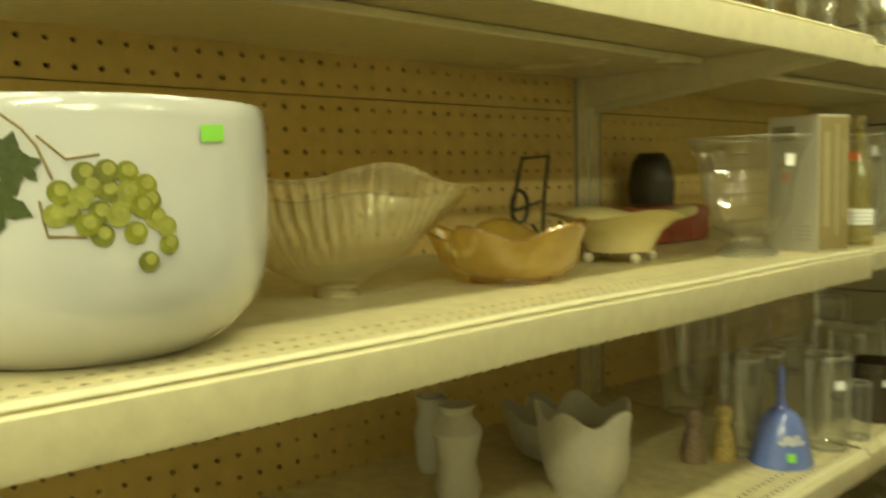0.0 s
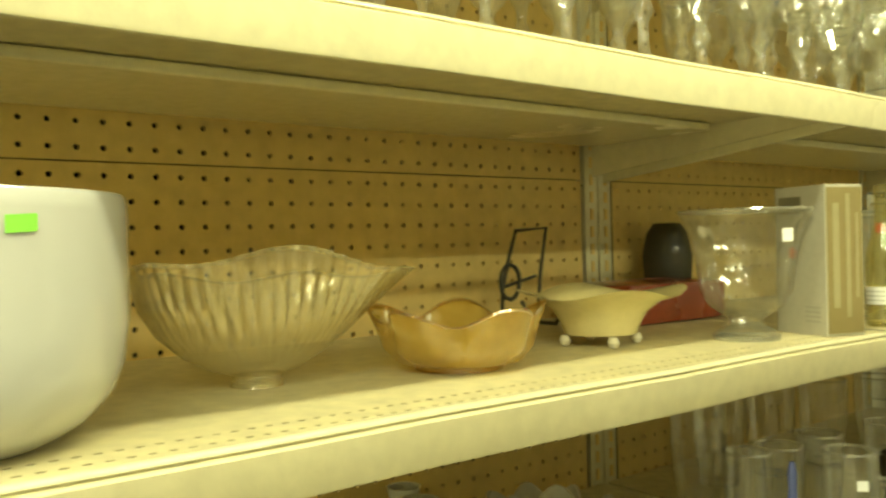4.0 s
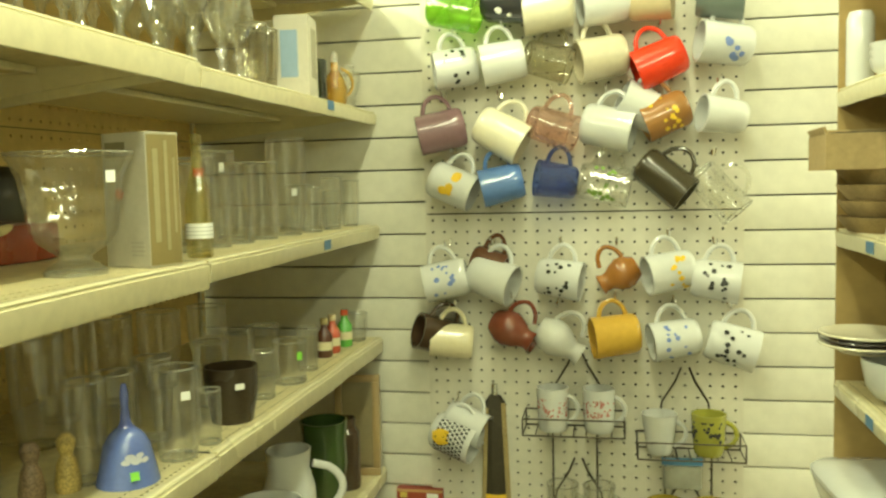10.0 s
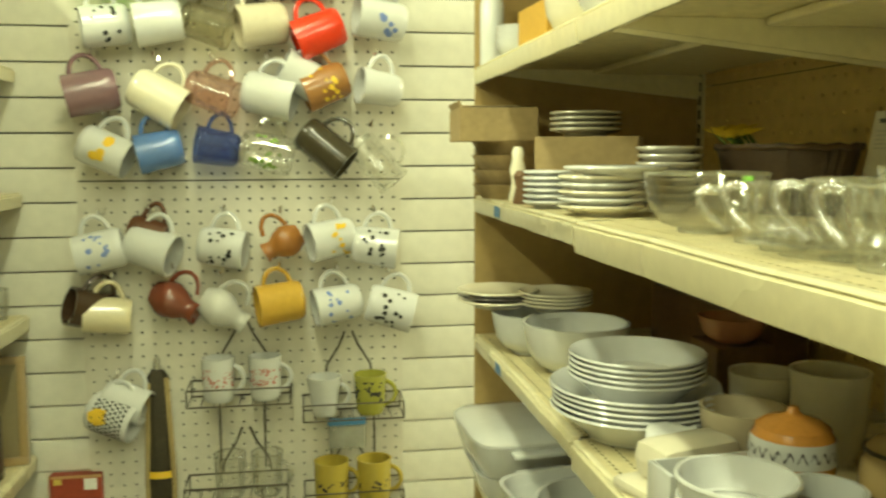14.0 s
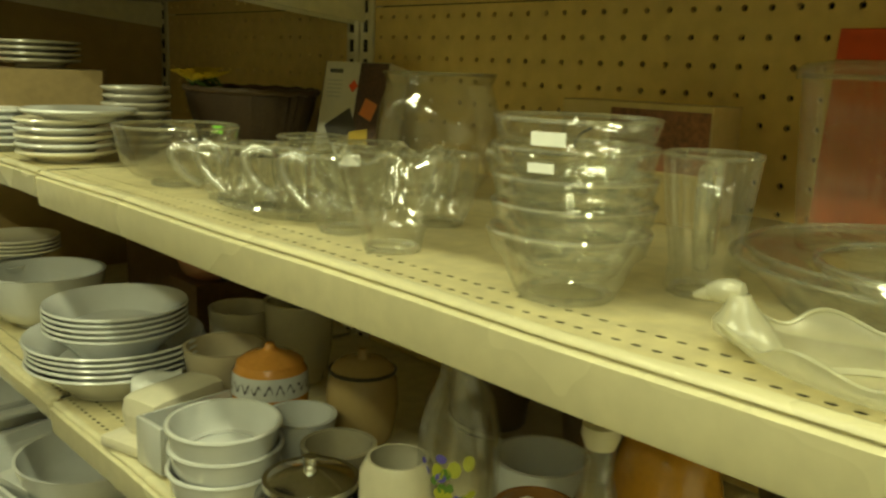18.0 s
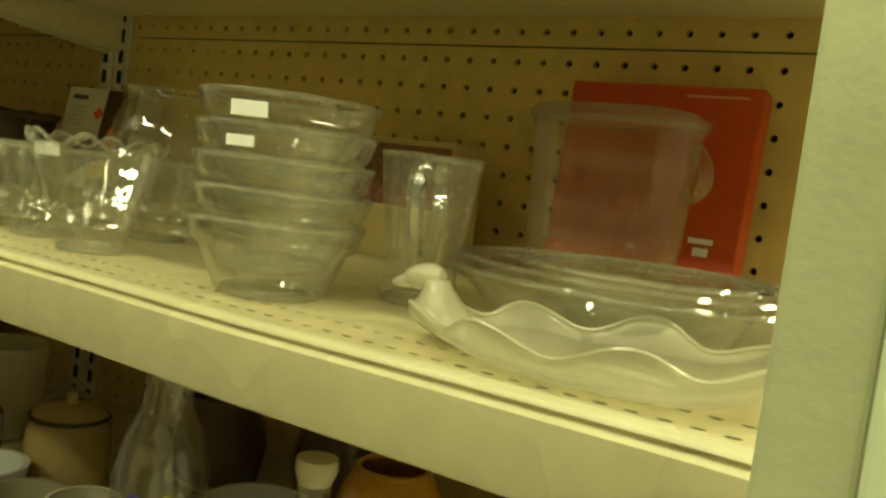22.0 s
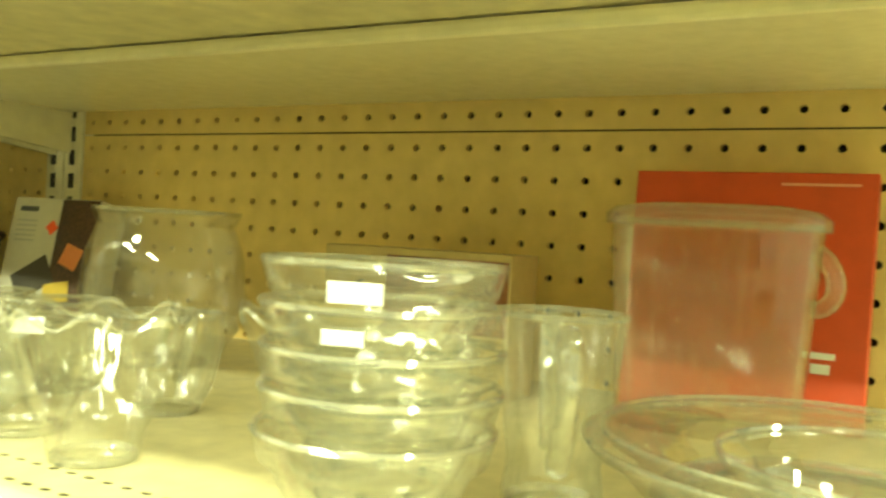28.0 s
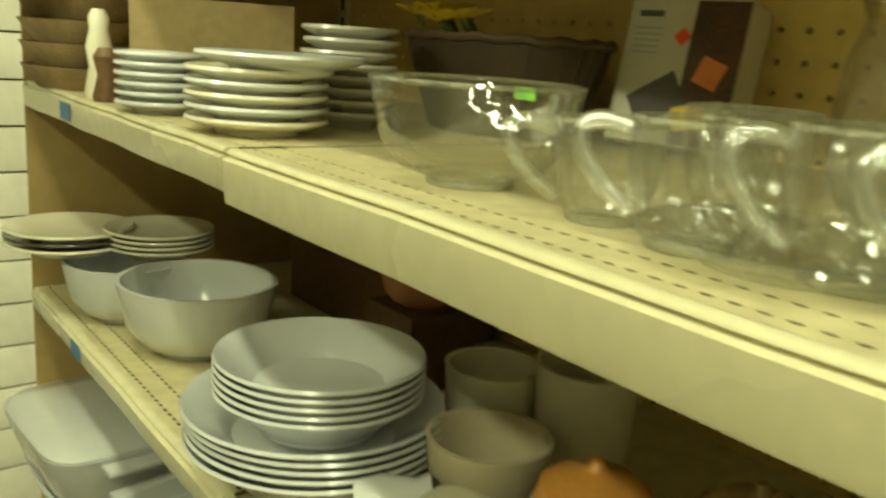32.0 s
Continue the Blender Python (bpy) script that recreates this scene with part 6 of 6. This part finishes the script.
fc = thing("flowered_canister", "cream canister with a printed flower spray", "canister", pose(0.222, -1.420, RL) @ Matrix.Diagonal((0.78, 0.78, 0.98, 1)))
part("body", lathe(wall_profile([(0.034, 0), (0.037, 0.003), (0.038, 0.040), (0.037, 0.082), (0.030, 0.092)], 0.003), 40), IVORY, fc)
for k in range(14):
    rr = random.Random(k + 70)
    bm = bmesh.new()
    on_wall(0.0384, -150 + rr.uniform(-26, 26), 0.045 + rr.uniform(-0.028, 0.026), rr.uniform(0.003, 0.0055), bm, n=9, squash=rr.uniform(0.7, 1.3))
    part("printed_flower", bm, glaze(0.30, 0.24, 0.20) if k % 3 else glaze(0.18, 0.20, 0.10), fc, smooth=False)
tb = thing("flowered_bottle", "tall clear glass bottle with painted flowers", "bottle", pose(0.262, -1.444, RL) @ Matrix.Diagonal((0.9, 0.9, 1, 1)))
glassware("body", [(0.032, 0), (0.034, 0.003), (0.035, 0.105), (0.028, 0.135), (0.018, 0.152), (0.017, 0.180)], CLEAR, 44, None, tb)
for k in range(40):
    rr = random.Random(k + 200)
    bm = bmesh.new()
    on_wall(0.0353, -150 + rr.uniform(-40, 40), 0.055 + rr.uniform(-0.045, 0.045), rr.uniform(0.003, 0.006), bm, n=8, squash=rr.uniform(0.7, 1.3))
    part("painted_flower", bm, (glaze(0.12, 0.10, 0.42), glaze(0.40, 0.42, 0.05), glaze(0.10, 0.20, 0.04))[k % 3], tb, smooth=False)
jg = thing("milk_jug", "ivory jug with a brown dripped rim", "jug", pose(0.270, -1.515, RL, 0, 0, 20) @ Matrix.Diagonal((0.95, 0.95, 0.76, 1)))
part("body", lathe(wall_profile([(0.026, 0), (0.030, 0.004), (0.034, 0.035), (0.028, 0.065), (0.031, 0.096)], 0.003), 40), IVORY, jg)
part("brown_rim", lathe([(0.0300, 0.083), (0.0318, 0.0965), (0.0270, 0.0965), (0.0265, 0.085)], 40, lambda a, r, z: (r * math.cos(a), r * math.sin(a), z - 0.004 * math.cos(5 * a) * (z < 0.09))), glaze(0.22, 0.10, 0.03), jg)
part("handle", tube(bow((0.029, 0, 0.080), (0.031, 0, 0.025), (0.022, 0, 0), 9), 0.004, 8), IVORY, jg)
amber_jar = vessel("amber_jar", "large amber orange glass jar", "jar", (0.362, -1.562, RL), [(0.030, 0), (0.034, 0.004), (0.042, 0.030), (0.043, 0.075), (0.034, 0.110), (0.026, 0.122)], 0.003, mat("amber_pottery", (0.56, 0.27, 0.03), 0.12, grain=0.15, coat=0.6), 44)
part("rim", lathe([(0.0245 + 0.0024 * math.cos(t * 0.785), 0.1225 + 0.0024 * math.sin(t * 0.785)) for t in range(8)], 44), mat("amber_pottery_rim", (0.50, 0.24, 0.03), 0.12, grain=0.15, coat=0.6), amber_jar)
bowl_round("white china dish behind the jug", 0.338, -1.462, RL, 0.040, 0.072, WHITE)
st = thing("slim_bottle", "slim clear bottle with a pale stopper", "bottle", pose(0.300, -1.545, RL) @ Matrix.Diagonal((0.9, 0.9, 0.99, 1)))
glassware("body", [(0.016, 0), (0.018, 0.003), (0.018, 0.080), (0.012, 0.100), (0.012, 0.125)], CLEAR, 28, None, st)
part("stopper", lathe([(0, 0.140), (0.015, 0.139), (0.016, 0.132), (0.012, 0.122), (0, 0.121)], 24), IVORY, st)
ck = thing("oil_cruet", "thin glass cruet with a cork stopper", "cruet", pose(0.228, -1.690, RL) @ Matrix.Diagonal((0.85, 0.85, 1.70, 1)))
glassware("body", [(0.014, 0), (0.016, 0.003), (0.016, 0.035), (0.007, 0.052), (0.006, 0.074)], CLEAR, 24, None, ck)
part("cork", lathe([(0, 0.097), (0.0080, 0.0965), (0.0088, 0.091), (0.0058, 0.080), (0.0058, 0.070), (0, 0.070)], 20), mat("pale_cork", (0.62, 0.52, 0.34), 0.8, grain=0.3, scale=150, bump=0.4), ck)
part("handle", tube(bow((0.012, 0.006, 0.060), (0.014, 0.008, 0.022), (0.012, 0.012, 0), 9), 0.0024, 8), CLEAR, ck)
lj = thing("coffee_press", "glass jar with ribbed sides and a steel and white lid", "jar", pose(0.230, -1.731, RL) @ Matrix.Diagonal((0.72, 0.72, 1.42, 1)))
glassware("body", [(0.030, 0), (0.032, 0.003)] + [(0.033 + 0.0012 * (k % 2), 0.010 + 0.006 * k) for k in range(11)] + [(0.026, 0.086)], CLEAR, 40, None, lj)
part("collar", lathe([(0.0, 0.100), (0.022, 0.100), (0.026, 0.096), (0.027, 0.084), (0.0, 0.084)], 36), CHROME, lj)
part("lid", lathe([(0, 0.121), (0.023, 0.120), (0.025, 0.116), (0.025, 0.100), (0, 0.100)], 36), WHITE, lj)
fn = thing("white_ewer", "white plastic ewer with an angular handle", "jug", pose(0.222, -1.781, RL, 0, 0, -100) @ Matrix.Diagonal((0.8, 0.8, 1.70, 1)))
part("body", lathe(wall_profile([(0.034, 0), (0.036, 0.004), (0.028, 0.050), (0.019, 0.085), (0.018, 0.104)], 0.003), 36), WHITE, fn)
part("handle", tube([(0.017, 0, 0.098), (0.045, 0, 0.090), (0.052, 0, 0.060), (0.031, 0, 0.028)], 0.004, 8), WHITE, fn)
plate("grey-white plate leaning at the back", 0.500, -1.300, RL, 0.080, glaze(0.5, 0.46, 0.36), "", 0.012, tilt=(0, 0))
for k, (x, y, r, h, c) in enumerate(((0.47, -1.28, 0.045, 0.09, (0.12, 0.08, 0.04)), (0.48, -1.42, 0.040, 0.12, (0.10, 0.06, 0.03)), (0.49, -1.62, 0.042, 0.10, (0.14, 0.10, 0.05)), (0.47, -1.78, 0.045, 0.08, (0.2, 0.14, 0.07)))):
    ob = vessel("stoneware_jar", "dark stoneware jar at the back of the shelf", "jar", (x, y, RL), [(r * 0.8, 0), (r * 0.85, 0.004), (r, h * 0.5), (r * 0.8, h * 0.9), (r * 0.85, h)], 0.004, glaze(*c, 0.3), 32, None, "stoneware jars")
    part("rim", lathe([(r * 0.85 + 0.003 * math.cos(t * 0.785), h + 0.003 * math.sin(t * 0.785)) for t in range(8)], 32), glaze(*c, 0.3), ob)

# ---- right side, shelf below ----


def casserole(label, x, y, z, sx, sy, h, turn=0):
    g = thing("casserole", label, "casserole dish", pose(x, y, z, 0, 0, turn), "white casseroles")

    def sq(a, r, zz):
        c, s = math.cos(a), math.sin(a)
        k = (abs(c) ** 5 + abs(s) ** 5) ** (-1 / 5)
        return (r * k * c * sx, r * k * s * sy, zz)
    part("body", lathe(wall_profile([(0.78, 0), (0.82, 0.004), (0.93, h * 0.6), (1.0, h)], 0.06, 0.006), 72, sq), WHITE, g)
    for s in (-1, 1):
        part("ear_handle", box(sx * 0.9, 0.026, 0.008, at=(0, s * (sy + 0.006), h - 0.008), bevel=0.003), WHITE, g)
    return g


lidded = casserole("white rectangular lidded baking dish with ear handles", 0.190, -0.440, R4 + 0.048, 0.095, 0.115, 0.060, 4)
part("lid", lathe([(1.0, 0.061), (1.0, 0.066), (0.92, 0.074), (0.6, 0.080), (0, 0.082)], 72, lambda a, r, z: (r * 0.095 * math.cos(a) * (abs(math.cos(a)) ** 5 + abs(math.sin(a)) ** 5) ** -0.2, r * 0.115 * math.sin(a) * (abs(math.cos(a)) ** 5 + abs(math.sin(a)) ** 5) ** -0.2, z), closed=False), WHITE, lidded)
casserole("white rectangular baking dish under another", 0.195, -0.430, R4, 0.085, 0.100, 0.047, 0)
for k in range(3):
    casserole("white oval serving dish in a stack", 0.230, -0.720 + 0.012 * k, R4 + 0.016 * k, 0.100, 0.120, 0.050, 6 * k)
bowl_round("white deep serving bowl", 0.235, -0.770, R4 + 0.045, 0.095, 0.060, WHITE)
for k, (y, r, h) in enumerate(((-1.02, 0.085, 0.07), (-1.22, 0.08, 0.09), (-1.42, 0.085, 0.08), (-1.62, 0.08, 0.10), (-1.82, 0.08, 0.08))):
    bowl_round("large pale mixing bowl", 0.250, y, R4, r, h, IVORY if k % 2 else WHITE, "mixing bowls")

# ---- the upright in the aisle and the wire rack past the bay's end ----
up = thing("slotted_upright", "freestanding pale green steel shelf upright with slots", "shelf upright", pose(0.010, -1.864, 0))
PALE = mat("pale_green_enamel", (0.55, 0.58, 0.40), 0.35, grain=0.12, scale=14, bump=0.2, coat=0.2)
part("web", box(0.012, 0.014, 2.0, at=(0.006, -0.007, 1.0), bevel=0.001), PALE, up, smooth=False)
# flange in a paler green: the lit right edge is put into its colour
part("flange", box(0.006, 0.008, 2.0, at=(-0.001, -0.0185, 1.0), bevel=0.001), mat("lit_edge_enamel", (0.72, 0.80, 0.62), 0.3, grain=0.1, scale=14, coat=0.3), up, smooth=False)
# near-black boxes paint the shade within the upright's slots
cut = part("slot", box(0.0065, 0.0015, 0.012), DARK, up, smooth=False)
for k in range(44):
    ob = cut if k == 0 else new("slot", cut.data)
    ob.parent = up
    ob.location = (-0.001, -0.0225, 0.75 + 0.0254 * k)
part("base_foot", box(0.06, 0.20, 0.03, at=(0.006, -0.012, 0.015), bevel=0.004), PALE, up, smooth=False)
rk = thing("wire_shelf_rack", "black wire shelf rack with folded things", "wire rack", pose(0.84, -2.17, 0))
for sx in (-0.22, 0.22):
    for sy in (-0.15, 0.16):
        part("post", tube([(sx, sy, 0), (sx, sy, 1.9)], 0.006, 8), BLACK, rk)
for z in (0.35, 0.75, 1.19, 1.345, 1.62):
    for sy in (-0.15, -0.05, 0.05, 0.16):
        part("shelf_wire", tube([(-0.22, sy, z), (0.22, sy, z)], 0.003, 6), CHROME if z == 1.345 else BLACK, rk)
    for k in range(7):
        part("cross_wire", tube([(-0.22 + 0.0733 * k, -0.15, z + 0.003), (-0.22 + 0.0733 * k, 0.16, z + 0.003)], 0.0022, 6), BLACK, rk)
part("brace", tube([(-0.22, 0.16, 1.15), (-0.22, -0.15, 1.62)], 0.004, 6), BLACK, rk)
part("brace", tube([(-0.22, -0.15, 1.15), (-0.22, 0.16, 1.62)], 0.004, 6), BLACK, rk)


def folded(label, x, y, z, sx, sy, sz, material):
    ob = part("folded_cloth", box(sx, sy, sz, at=(0, 0, sz / 2), bevel=sz * 0.35), material, m=pose(x, y, z, 0, 0, 6))
    tagged(ob, label, "cloth", "folded cloths")


folded("folded white cloth on the wire rack", 0.84, -2.13, 1.3515, 0.22, 0.14, 0.030, mat("white_cloth", (0.7, 0.68, 0.6), 0.9, grain=0.2, bump=0.6, bscale=200))
folded("crumpled blue cloth on the wire rack", 0.83, -2.13, 1.1965, 0.24, 0.16, 0.10, mat("blue_cloth", (0.08, 0.20, 0.42), 0.9, grain=0.25, bump=0.6, bscale=200))
# added panel, near-black in place of the unlit depth past the rack
slab("rack_darkness_panel", (1.30, -3.4, 0), (1.33, -1.40, 2.1), mat("painted_darkness", (0.006, 0.007, 0.005), 0.9, grain=0.3), "", "added black panel standing in for darkness behind the wire rack", "panel")
ew = thing("end_wires", "thin grey wire brace at the end of the shelving bay", "wire brace", pose(0.56, -1.99, 0))
part("upright_wire", tube([(0, 0, 1.02), (0, -0.004, 1.40), (0, 0, 1.80)], 0.0022, 6), WIRE, ew)
part("slant_wire", tube([(-0.004, 0.006, 1.40), (-0.06, -0.035, 1.34)], 0.0022, 6), WIRE, ew)
part("slant_wire", tube([(-0.004, 0.006, 1.46), (0.12, -0.04, 1.455)], 0.0018, 6), WIRE, ew)
part("loop_wire", tube([(0, 0.002, 1.40), (0.004, 0.004, 1.33), (-0.05, -0.02, 1.26), (-0.10, -0.03, 1.20), (-0.10, -0.03, 0.85)], 0.002, 6), WIRE, ew)
